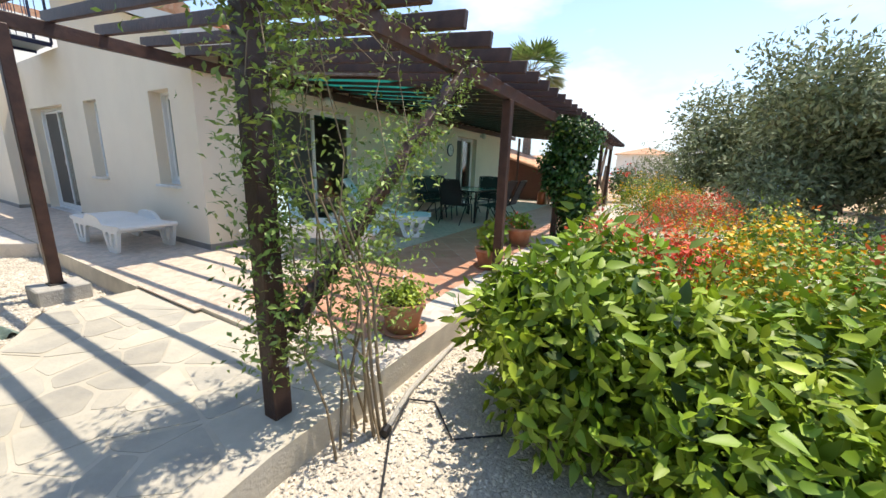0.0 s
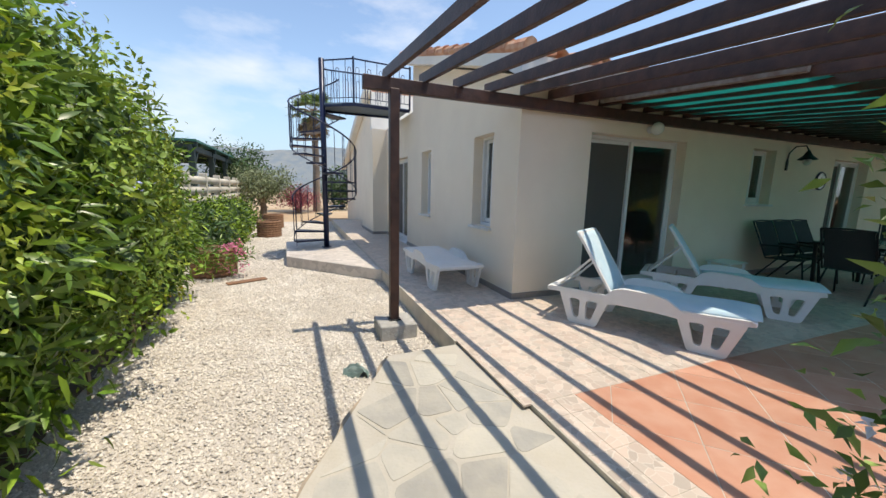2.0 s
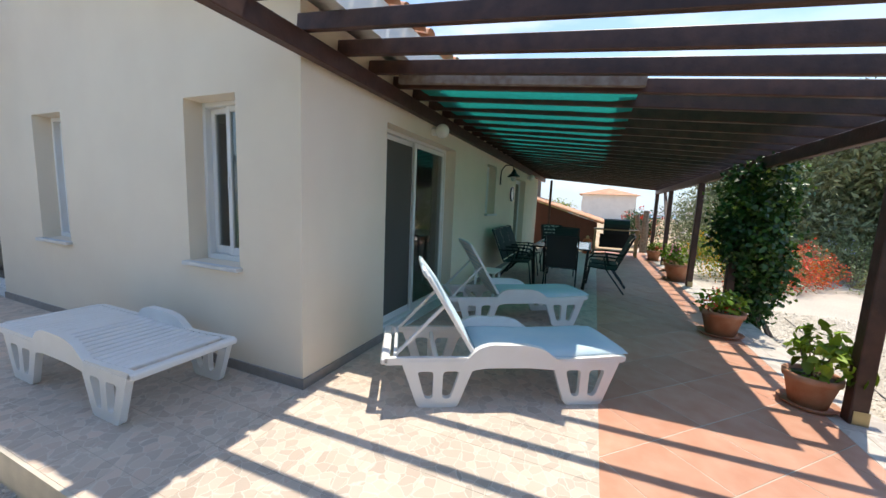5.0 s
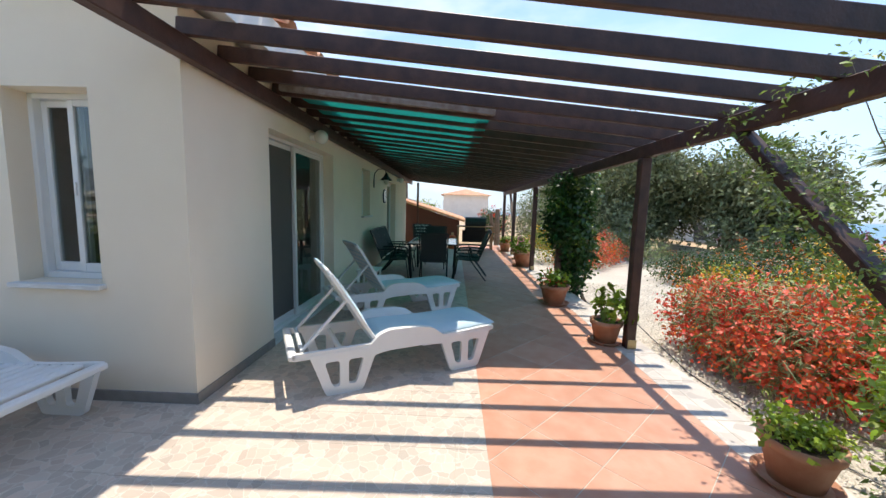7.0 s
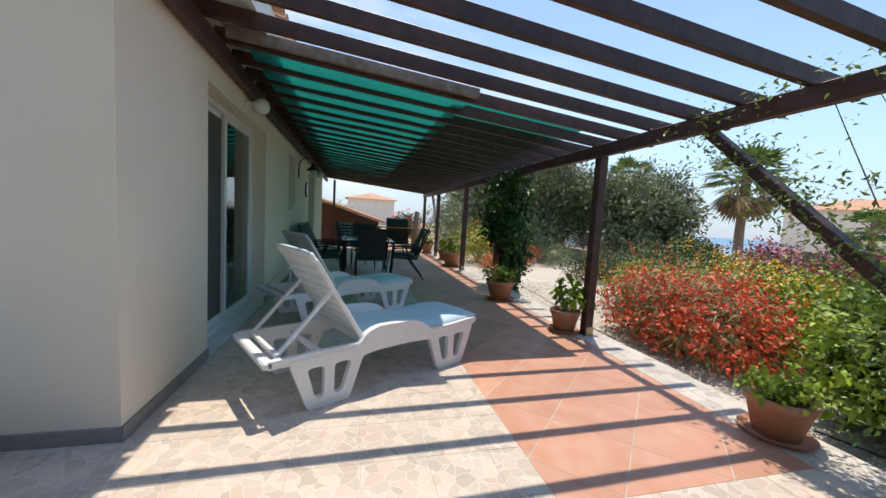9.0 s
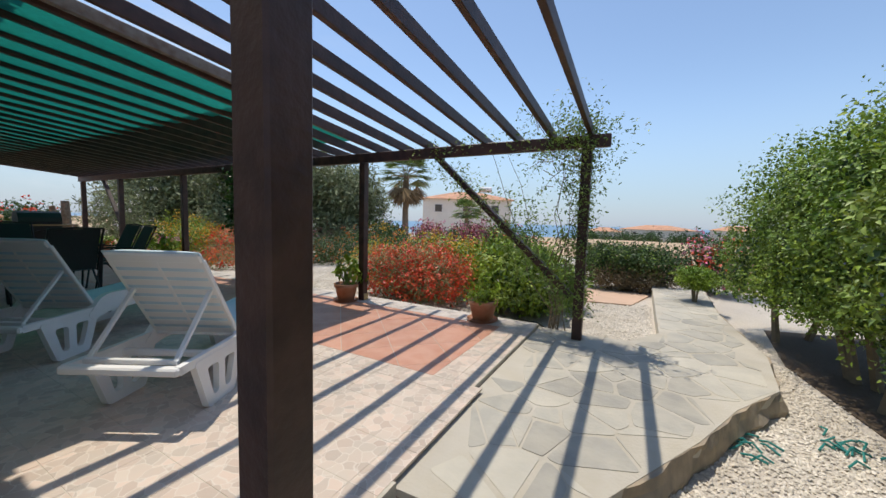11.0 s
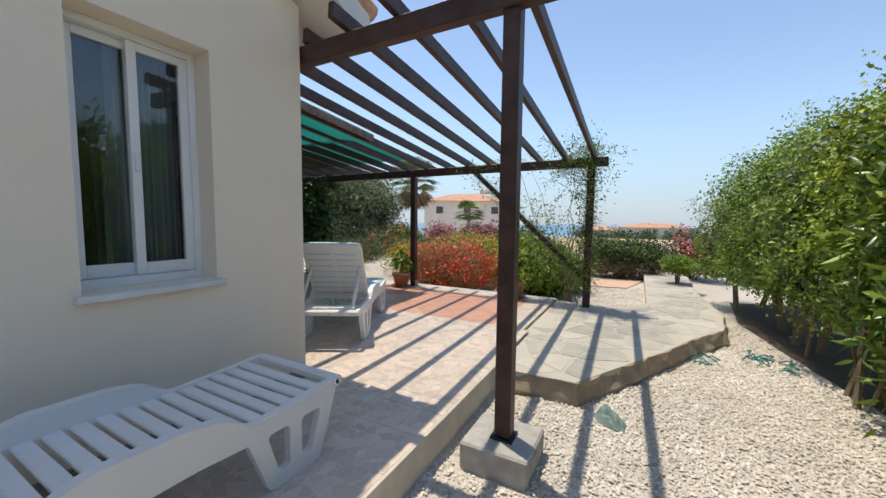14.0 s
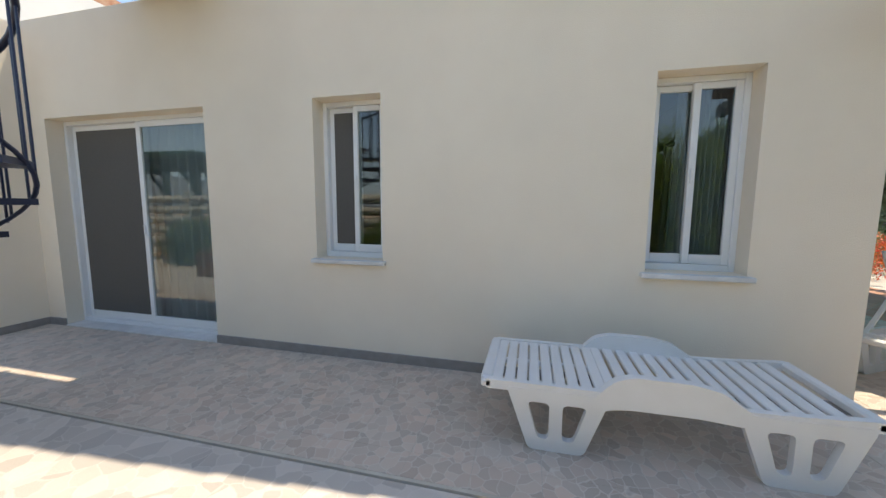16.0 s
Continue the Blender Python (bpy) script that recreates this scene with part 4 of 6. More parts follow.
def cushioned_chair():
    root = copy_thing(chair, pose(7.15, -1.05, 0, 0, 0, 200))
    tagged(root, "patio chair with a dark green checked cushion", "chair", "chairs round the patio table")
    bm = bmesh.new()
    for i in range(4):
        for j in range(7):
            bar((-0.25 - j * 0.03, -0.2 + i * 0.1, 0.46 + j * 0.082), (-0.25 - j * 0.03, -0.11 + i * 0.1, 0.46 + j * 0.082), 0.07, 0.05, 0.01, bm, up=(0.3, 0, 0.95))
    part("cushion", bm, material("checked_cushion", (0.55, 0.58, 0.55), 0.85, second=(0.05, 0.08, 0.07), scale=26, amount=1.0, detail=0.0), root, "green and white checked cushion")


cushioned_chair()

side = thing("side_table", "small white plastic side table against the wall", "side table", Matrix.Translation((3.62, -0.38, 0)))
part("tabletop", box(-0.22, -0.18, 0.36, 0.22, 0.18, 0.385, 0.008), PLASTIC, side)
for sx in (-1, 1):
    for sy in (-1, 1):
        part("leg", bar((sx * 0.19, sy * 0.15, 0), (sx * 0.18, sy * 0.14, 0.36), 0.035, 0.035, 0.005), PLASTIC, side)


def barbecue():
    root = thing("barbecue", "gas barbecue with dark hood on a light timber trolley", "barbecue", pose(10.6, -2.55, 0, 0, 0, 90))
    part("shelf", box(-0.65, -0.25, 0.80, 0.65, 0.25, 0.84, 0.005), PINE, root)
    part("firebox", box(-0.36, -0.24, 0.68, 0.36, 0.24, 0.90, 0.015), BLACK, root)
    hood = bmesh.new()
    prof = [(-0.24, 0.90), (-0.24, 1.0), (-0.17, 1.11), (0.0, 1.15), (0.17, 1.11), (0.24, 1.0), (0.24, 0.90)]
    e = [[hood.verts.new((x, y, z)) for y, z in prof] for x in (-0.36, 0.36)]
    hood.faces.new(e[0])
    hood.faces.new(e[1][::-1])
    for k in range(len(prof)):
        k2 = (k + 1) % len(prof)
        hood.faces.new((e[0][k], e[0][k2], e[1][k2], e[1][k]))
    bmesh.ops.recalc_face_normals(hood, faces=hood.faces)
    h = part("hood", hood, DARKGREEN, root, "dark green enamelled hood")
    part("handle", tube([(-0.25, -0.27, 1.0), (0.25, -0.27, 1.0)], 0.012, 6), ALU, h)
    part("front_panel", box(-0.45, -0.24, 0.22, 0.45, -0.22, 0.66, 0.004), BLACK, root)
    for x in (-0.6, 0.6):
        for y in (-0.2, 0.2):
            part("leg", box(x - 0.03, y - 0.03, 0, x + 0.03, y + 0.03, 0.80, 0.004), PINE, root)
    part("lower_shelf", box(-0.6, -0.2, 0.14, 0.6, 0.2, 0.17, 0.004), PINE, root)
    for k in range(4):
        part("knob", tube([(-0.24 + 0.16 * k, -0.245, 0.76), (-0.24 + 0.16 * k, -0.27, 0.76)], 0.02, 8), ALU, root)


barbecue()
gas = thing("gas_bottle", "orange gas bottle beside the barbecue", "gas bottle", Matrix.Translation((10.5, -1.75, 0)))
part("cylinder", lathe([(0.12, 0), (0.15, 0.03), (0.15, 0.38), (0.11, 0.46), (0.04, 0.49)], 16), GAS, gas, smooth=True)
part("valve", lathe([(0.05, 0.49), (0.05, 0.56), (0.02, 0.58)], 10), BRASS, gas)


# ---- wall fittings ----
def globe_lamp(x, z):
    root = thing("wall_lamp", "white opal globe lamp on the house wall", "wall lamp", pose(x, -0.001, z), "globe wall lamps")
    part("base", lathe([(0.05, 0), (0.05, 0.04), (0.035, 0.06)], 12), ALU, root).rotation_euler = (radians(90), 0, 0)
    bm = bmesh.new()
    bmesh.ops.create_uvsphere(bm, u_segments=20, v_segments=12, radius=0.085, matrix=Matrix.Translation((0, -0.125, 0)))
    part("globe", bm, GLOBE, root, smooth=True)


globe_lamp(2.12, 2.27)
globe_lamp(8.75, 2.25)


def lantern():
    root = thing("wall_lantern", "black cone wall lantern on a curved bracket", "wall lamp", pose(5.55, -0.001, 2.05))
    part("bracket", tube([(0, 0, -0.12), (0, -0.02, 0.10), (0, -0.1, 0.2), (0, -0.24, 0.2), (0, -0.28, 0.12)], 0.011, 6), BLACK, root)
    part("backplate", box(-0.03, -0.02, -0.2, 0.03, 0, -0.02, 0.005), BLACK, root)
    part("shade", lathe([(0.02, 0.12), (0.035, 0.09), (0.06, 0.04), (0.135, -0.03), (0.13, -0.035), (0.03, 0.03)], 16, y=-0.28), BLACK, root)
    part("bulb_glass", lathe([(0.055, -0.02), (0.06, -0.07), (0.03, -0.12), (0.01, -0.125)], 12, y=-0.28), GLOBE, root, smooth=True)


lantern()
clk = thing("wall_clock", "round white wall clock with a dark rim", "clock", pose(6.72, -0.001, 1.70, 90))
part("rim", lathe([(0.17, 0), (0.175, 0.02), (0.165, 0.035), (0.15, 0.035), (0.15, 0.025)], 28), NAVY, clk)
face = part("face", lathe([(0.15, 0.005), (0.15, 0.026)], 28), CLOCK, clk)
part("hour_hand_bar", box(-0.006, 0, 0.027, 0.006, 0.08, 0.029), BLACK, face)
part("minute_bar", box(0, -0.005, 0.03, 0.11, 0.005, 0.032), BLACK, face)


# ---- spiral stair ----
def spiral():
    px, py = -1.94, 4.9
    root = thing("spiral_staircase", "navy painted steel spiral staircase up to the roof terrace", "staircase", Matrix.Translation((px, py, 0)))
    part("pole", tube([(0, 0, -0.004), (0, 0, 4.12)], 0.06, 16), NAVY, root, smooth=True)
    part("foot_plate", lathe([(0.11, -0.004), (0.11, 0.012)], 16), NAVY, root)
    n, rise, R = 16, 3.2 / 17, 0.70
    a0, da = radians(-172), radians(-33)
    pts = []
    for k in range(n):
        a, z = a0 + da * k, rise * (k + 1)
        w = radians(15)
        poly = [(0.05 * math.cos(a - 1.2), 0.05 * math.sin(a - 1.2)), (R * math.cos(a - w), R * math.sin(a - w)), (R * math.cos(a), R * math.sin(a)), (R * math.cos(a + w), R * math.sin(a + w)), (0.05 * math.cos(a + 1.2), 0.05 * math.sin(a + 1.2))]
        part("tread", prism(poly, z - 0.035, z), NAVY, root)
        for off in (-w, 0.0, w):
            q = (R * math.cos(a + off), R * math.sin(a + off))
            zz = z + rise * (-off / w) * -0.42 * (1 if da > 0 else -1)
            part("baluster", tube([(q[0], q[1], zz - 0.03), (q[0], q[1], zz + 0.88)], 0.0075, 5), NAVY, root)
        pts.append((R * math.cos(a), R * math.sin(a), z + 0.88))
    rail = []
    for k in range(n * 4 - 3):
        t = k / 4
        a, z = a0 + da * t, rise * (t + 1) + 0.88
        rail.append((R * math.cos(a), R * math.sin(a), z))
    part("handrail", tube(rail, 0.017, 6), NAVY, root, smooth=True)
    part("stringer", tube([(x, y, z - 0.90) for x, y, z in rail], 0.012, 6), NAVY, root, smooth=True)
    # landing to the roof terrace, with a railed front and back
    corner, near, far, back_ = (0.62, -0.42), (1.905, -0.3), (1.905, 0.6), (0.0, 0.6)
    part("landing", prism([(-0.05, 0.0), corner, near, far, back_], 3.17, 3.2), STEEL_PLATE, root, "grey steel landing plate")
    for a, b in (((0.0, 0.0), corner), (corner, near), (back_, far)):
        part("landing_edge", bar((*a, 3.155), (*b, 3.155), 0.02, 0.07), NAVY, root)
        part("landing_rail", tube([(*a, 4.08), (*b, 4.08)], 0.017, 6), NAVY, root)
        part("mid_rail", tube([(*a, 3.3), (*b, 3.3)], 0.009, 5), NAVY, root)
        part("landing_post", tube([(*b, 3.17), (*b, 4.12)], 0.022, 6), NAVY, root)
        d = Vector((b[0] - a[0], b[1] - a[1], 0))
        n_, e = int(d.length / 0.085), d.normalized()
        for k in range(1, n_):
            c = Vector((*a, 0)) + d * k / n_
            if k % 3 == 1:
                h1, h2 = c - e * 0.037, c + e * 0.037
                arc = [c - e * 0.037 * math.cos(t * math.pi / 6) + Vector((0, 0, 3.86 + 0.06 * math.sin(t * math.pi / 6))) for t in range(1, 6)]
                part("hoop", tube([(h1.x, h1.y, 3.3), (h1.x, h1.y, 3.86)] + arc + [(h2.x, h2.y, 3.86), (h2.x, h2.y, 3.3)], 0.0065, 5), NAVY, root)
            elif k % 3 == 0:
                part("baluster", tube([(c.x, c.y, 3.3), (c.x, c.y, 4.08)], 0.0075, 5), NAVY, root)


spiral()


# ---- pots ----
def pot(x, y, label, r=0.17, h=0.27, z=0.0, plant=None, saucer=True, flowers=None, leaf=HIBISCUS, top=0.25, n=260, size=0.06):
    root = thing("plant_pot", label, "plant pot", Matrix.Translation((x, y, z)), "potted plants along the terrace")
    if saucer:
        part("saucer", lathe([(r * 0.9, 0.0), (r * 1.08, 0.03), (r * 1.02, 0.03), (r * 0.85, 0.012)], 20), POT, root)
    part("pot", lathe([(r * 0.66, 0.012), (r * 0.92, h * 0.78), (r * 1.0, h * 0.8), (r * 1.03, h * 0.98), (r * 0.97, h), (r * 0.88, h * 0.97), (r * 0.84, h * 0.86)], 22), POT, root, smooth=True)
    part("soil", lathe([(r * 0.86, h * 0.84), (r * 0.86, h * 0.88)], 18), SOIL, root)
    blobs = [(0, 0, h + top * 0.45, r * 1.1, r * 1.1, top * 0.55)]
    p, q = blob_points(blobs, n, 0.3, 0.03)
    p, q = above(p, q, h * 0.9)
    tagged(part("plant", leaves("plant", p, q, size, size * 0.75, leaf), None, root), kind="stuff")
    st = bmesh.new()
    for k in range(5):
        a = k * 1.3
        tube([(0.03 * math.cos(a), 0.03 * math.sin(a), h * 0.86), (0.6 * r * math.cos(a), 0.6 * r * math.sin(a), h + top * 0.6)], 0.005, 5, st)
    part("stem_tangle", st, TWIG, root)
    if flowers:
        p, q = blob_points([(0, 0, h + top * 0.6, r * 1.1, r * 1.1, top * 0.55)], 70, 0.9, 0.025)
        part("blossom", leaves("blossom", p, q, 0.035, 0.03, flowers), None, root)
    return root


pot(-0.50, -3.71, "weathered terracotta pot with low bright green succulents", 0.18, 0.26, leaf=LIME, top=0.09, n=700, size=0.035)
pot(1.57, -3.53, "terracotta pot with a leafy geranium beside the post", 0.17, 0.26, leaf=HIBISCUS, top=0.36, n=150, size=0.085)
pot(3.2, -3.40, "terracotta pot with red geraniums beside the ivy", 0.22, 0.30, flowers=REDFLOWER, top=0.2)
pot(6.95, -3.62, "grey stone-coloured planter with pink flowers", 0.26, 0.36, flowers=PINKFLOWER, top=0.35, n=420)
pot(8.3, -3.75, "terracotta pot with pink flowers near the terrace edge", 0.2, 0.3, flowers=PINKFLOWER, top=0.4, n=400)
pot(10.2, -3.6, "terracotta pot with bright red geraniums", 0.2, 0.3, flowers=REDFLOWER, top=0.22)

# ---- planting by the terrace ----
HB = [(-0.8, -4.98, 0.34, 0.36, 0.36, 0.48), (-0.55, -5.45, 0.28, 0.48, 0.44, 0.46), (-0.55, -6.05, 0.24, 0.52, 0.52, 0.44), (-1.0, -5.8, 0.12, 0.38, 0.42, 0.38), (-0.28, -5.05, 0.42, 0.34, 0.34, 0.5), (-0.3, -6.7, 0.2, 0.45, 0.45, 0.42), (-0.48, -4.6, 0.36, 0.3, 0.26, 0.3)]
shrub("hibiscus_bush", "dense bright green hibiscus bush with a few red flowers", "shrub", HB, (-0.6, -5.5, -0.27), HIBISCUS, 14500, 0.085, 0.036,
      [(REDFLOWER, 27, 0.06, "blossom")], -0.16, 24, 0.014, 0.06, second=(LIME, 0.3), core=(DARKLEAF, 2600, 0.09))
RU = [(0.95, -5.0, 0.18, 0.66, 0.5, 0.46), (1.75, -4.95, 0.2, 0.62, 0.5, 0.46), (1.4, -5.45, 0.2, 0.7, 0.45, 0.48)]
shrub("firecracker_bush", "feathery firecracker bush covered in small red flowers", "shrub", RU, (1.35, -5.1, -0.27), SAGE, 6500, 0.13, 0.008,
      [(REDFLOWER, 9500, 0.05, "blossom"), (ORANGEFLOWER, 1300, 0.045, "pale_blossom")], -0.22, 26, 0.006, 0.09, 0.5)
shrub("lantana_bush", "low lantana bush with yellow flowers", "shrub", [(0.3, -5.6, 0.15, 0.4, 0.35, 0.4), (0.8, -6.0, 0.36, 0.6, 0.45, 0.5), (1.7, -6.3, 0.38, 0.75, 0.5, 0.52), (2.9, -6.0, 0.2, 0.9, 0.6, 0.45)], (1.3, -5.9, -0.27), HIBISCUS, 9000, 0.045, 0.03, [(YELLOWFLOWER, 3600, 0.038, "blossom"), (ORANGEFLOWER, 350, 0.035, "orange_blossom")], -0.22)
shrub("lantana_bush", "rounded lantana bush dotted with orange flowers", "shrub", [(6.3, -7.4, 0.10, 0.8, 0.7, 0.42), (6.6, -8.3, 0.10, 0.8, 0.7, 0.45)], (6.4, -7.8, -0.27), DARKLEAF, 7000, 0.05, 0.035, [(ORANGEFLOWER, 900, 0.035, "blossom")], -0.24)
shrub("lantana_bush", "tall lantana with bright yellow flowers", "shrub", [(9.3, -5.0, 0.45, 0.75, 0.8, 0.65), (10.2, -5.8, 0.4, 0.8, 0.8, 0.6)], (9.6, -5.3, -0.27), HIBISCUS, 6000, 0.05, 0.035, [(YELLOWFLOWER, 2600, 0.045, "blossom")], -0.24)
shrub("firecracker_bush", "red flowering firecracker bush beyond the ivy", "shrub", [(8.6, -5.8, 0.2, 0.8, 0.7, 0.5), (9.6, -6.6, 0.2, 0.9, 0.7, 0.5), (7.3, -5.0, 0.0, 0.4, 0.4, 0.3)], (8.8, -6.0, -0.27), SAGE, 6000, 0.10, 0.01, [(REDFLOWER, 3500, 0.055, "blossom"), (ORANGEFLOWER, 1500, 0.05, "pale_blossom")], -0.24)
shrub("sage_bush", "grey-green sage bush with lilac spikes", "shrub", [(8.9, -7.9, 0.12, 0.6, 0.6, 0.4), (11.0, -8.0, 0.3, 1.0, 0.9, 0.7)], (10, -7.9, -0.27), SAGE, 6000, 0.06, 0.018, [(BLUEFLOWER, 200, 0.03, "blossom")], -0.24)
shrub("orange_lantana", "spreading lantana hedge with orange flowers", "shrub", [(7.0, -10.0, 0.2, 1.0, 0.9, 0.6), (5.2, -9.8, 0.15, 0.9, 0.8, 0.55)], (6.2, -9.9, -0.3), DARKLEAF, 6000, 0.06, 0.04, [(ORANGEFLOWER, 1200, 0.05, "blossom")], -0.25)
shrub("garden_shrub", "leafy green shrub with red hibiscus flowers", "shrub", [(0.9, -6.9, 0.2, 0.8, 0.6, 0.6), (2.0, -7.3, 0.2, 0.8, 0.6, 0.5)], (1.4, -7.1, -0.27), HIBISCUS, 6000, 0.06, 0.04, [(REDFLOWER, 260, 0.06, "blossom")], -0.24)


def jasmine():
    root = thing("jasmine_vine", "sparse jasmine vine climbing the pergola post and brace", "climbing plant", Matrix.Translation((-1.3, -4.05, -0.27)))
    st = bmesh.new()
    random.seed(5)
    tips = []
    for k in range(7):
        x0, y0 = -1.38 + random.uniform(-0.15, 0.18), -4.1 + random.uniform(-0.12, 0.1)
        t = random.random()
        end = Vector((-1.55 + 1.5 * t * random.random(), -3.80 + random.uniform(-0.2, 0.15), random.uniform(1.0, 2.35)))
        p = Vector((x0, y0, -0.27))
        pts = [p]
        for j in range(1, 7):
            q = p.lerp(end, j / 6) + Vector((random.uniform(-0.07, 0.07), random.uniform(-0.07, 0.07), random.uniform(-0.04, 0.04)))
            pts.append(q)
        tips += pts[2:]
        tube(pts, [0.008, 0.007, 0.006, 0.005, 0.004, 0.003, 0.002], 5, st)
    for k in range(3):
        x = -1.3 + 0.05 * k
        tube([(x, -4.12, -0.27), (x - 0.05, -4.1, 0.2), (x + 0.03, -4.0, 0.6), (x - 0.12, -3.9, 1.1)], [0.011, 0.01, 0.008, 0.006], 6, st)
    for k in range(30):
        a = Vector((-1.55 + random.uniform(-0.05, 0.5), -3.75, random.uniform(1.5, 2.3)))
        b = a + Vector((random.uniform(-0.28, 0.4), random.uniform(-0.25, 0.2), random.uniform(-0.3, 0.25)))
        tube([a, a.lerp(b, 0.5) + Vector((0, 0, 0.05)), b], [0.004, 0.003, 0.002], 4, st)
        tips += [a.lerp(b, 0.5), b, b]
    o = wpart("stem_tangle", st, TWIG, root)
    seg = []
    for k in range(520):
        seg.append((-1.575 + rng.normal() * 0.07, -3.73 + rng.normal() * 0.08, rng.uniform(0.25, 2.35)))
    for k in range(330):
        t = rng.uniform()
        seg.append((0.22 - 1.74 * t + rng.normal() * 0.09, -3.75 + rng.normal() * 0.09, 2.02 - 1.6 * t + rng.normal() * 0.09))
    for k in range(300):
        t, u = rng.uniform(), rng.uniform()
        x = -1.52 + 0.85 * t
        seg.append((x, -3.85 + rng.normal() * 0.14, 0.15 + (0.75 + 1.2 * t * 0.6) * u + 0.1))
    for k in range(230):
        seg.append((-1.5 + rng.normal() * 0.22, -3.75 + rng.normal() * 0.2, 2.1 + rng.normal() * 0.2))
    for k in range(90):
        seg.append((rng.uniform(-1.5, 0.6), -3.74 + rng.normal() * 0.06, 2.13 + rng.normal() * 0.05))
    c = np.array(seg + [tuple(t) for t in tips])
    c = np.repeat(c, 6, axis=0) + rng.normal(size=(len(c) * 6, 3)) * 0.05
    wpart("foliage", leaves("foliage", c, np.tile([0, 0, 1.0], (len(c), 1)), 0.042, 0.017, JASMINE, 0.2, 0.9), None, root)
    f = c[rng.choice(len(c), 40)] + rng.normal(size=(40, 3)) * 0.03
    wpart("blossom", leaves("blossom", np.repeat(f, 5, axis=0), np.tile([0, -0.5, 1.0], (200, 1)), 0.022, 0.012, WHITEFLOWER), None, root)


jasmine()


def ivy():
    root = thing("ivy_column", "dense dark green ivy covering a pergola post", "climbing plant", Matrix.Translation((4.2, -3.9, -0.1)))
    blobs = [(4.2 + 0.05 * math.sin(k), -3.95 - 0.12 * math.sin(0.9 * k), 0.08 + 0.24 * k, 0.17 + 0.17 * min(1, k / 4), 0.18 + 0.2 * min(1, k / 4), 0.26) for k in range(8)]
    blobs += [(4.7, -3.9, 1.98, 0.4, 0.25, 0.12), (3.8, -3.85, 2.0, 0.3, 0.22, 0.1)]
    p, q = above(*blob_points(blobs, 9000, 0.75, 0.05), -0.08)
    wpart("foliage", leaves("foliage", p, q, 0.065, 0.05, IVY, 0.3), None, root)
    p, q = above(*blob_points(blobs, 1300, 1.0, 0.06), 0.1)
    wpart("new_growth", leaves("new_growth", p, q, 0.05, 0.04, OLEANDER, 0.3), None, root)
    st = bmesh.new()
    for k in range(7):
        a = k * 0.9
        tube([(4.2 + 0.1 * math.cos(a), -4.2 + 0.1 * math.sin(a), -0.26), (4.2 + 0.05 * math.cos(a), -3.9, 0.5), (4.2 + 0.07 * math.cos(a + 1), -3.85, 1.2), (4.2, -3.8, 1.9)], [0.02, 0.016, 0.012, 0.008], 6, st)
    wpart("stem_tangle", st, BARK, root)


ivy()

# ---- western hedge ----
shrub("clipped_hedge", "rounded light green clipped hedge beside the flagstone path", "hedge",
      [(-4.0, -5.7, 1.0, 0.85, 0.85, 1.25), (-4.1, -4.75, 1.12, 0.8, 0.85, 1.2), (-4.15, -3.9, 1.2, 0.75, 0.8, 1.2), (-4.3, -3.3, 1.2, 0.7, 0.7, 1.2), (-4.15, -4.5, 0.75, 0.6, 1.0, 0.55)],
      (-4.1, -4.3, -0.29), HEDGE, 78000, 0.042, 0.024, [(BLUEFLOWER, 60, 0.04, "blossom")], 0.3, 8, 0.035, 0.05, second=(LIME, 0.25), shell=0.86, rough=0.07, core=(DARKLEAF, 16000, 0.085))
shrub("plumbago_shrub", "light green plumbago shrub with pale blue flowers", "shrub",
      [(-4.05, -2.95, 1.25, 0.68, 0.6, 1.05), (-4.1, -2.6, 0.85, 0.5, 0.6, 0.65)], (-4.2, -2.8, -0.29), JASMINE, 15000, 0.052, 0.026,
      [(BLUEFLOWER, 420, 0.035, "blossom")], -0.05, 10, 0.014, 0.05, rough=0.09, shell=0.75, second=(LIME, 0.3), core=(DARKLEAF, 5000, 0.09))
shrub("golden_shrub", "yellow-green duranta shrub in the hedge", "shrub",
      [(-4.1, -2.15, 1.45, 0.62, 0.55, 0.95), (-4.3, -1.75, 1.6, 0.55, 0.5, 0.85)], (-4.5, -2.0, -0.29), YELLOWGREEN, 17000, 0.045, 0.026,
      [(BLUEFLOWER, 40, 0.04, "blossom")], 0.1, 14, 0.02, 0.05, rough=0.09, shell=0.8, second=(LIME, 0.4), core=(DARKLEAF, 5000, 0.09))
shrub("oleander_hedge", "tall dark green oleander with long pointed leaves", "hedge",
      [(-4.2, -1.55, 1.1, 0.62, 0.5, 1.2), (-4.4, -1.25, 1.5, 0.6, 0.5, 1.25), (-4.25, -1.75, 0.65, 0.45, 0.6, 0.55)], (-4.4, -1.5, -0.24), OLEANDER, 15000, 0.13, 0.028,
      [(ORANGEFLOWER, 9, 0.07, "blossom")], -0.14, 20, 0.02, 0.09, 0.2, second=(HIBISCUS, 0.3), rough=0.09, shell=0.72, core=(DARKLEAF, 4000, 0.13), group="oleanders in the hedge")
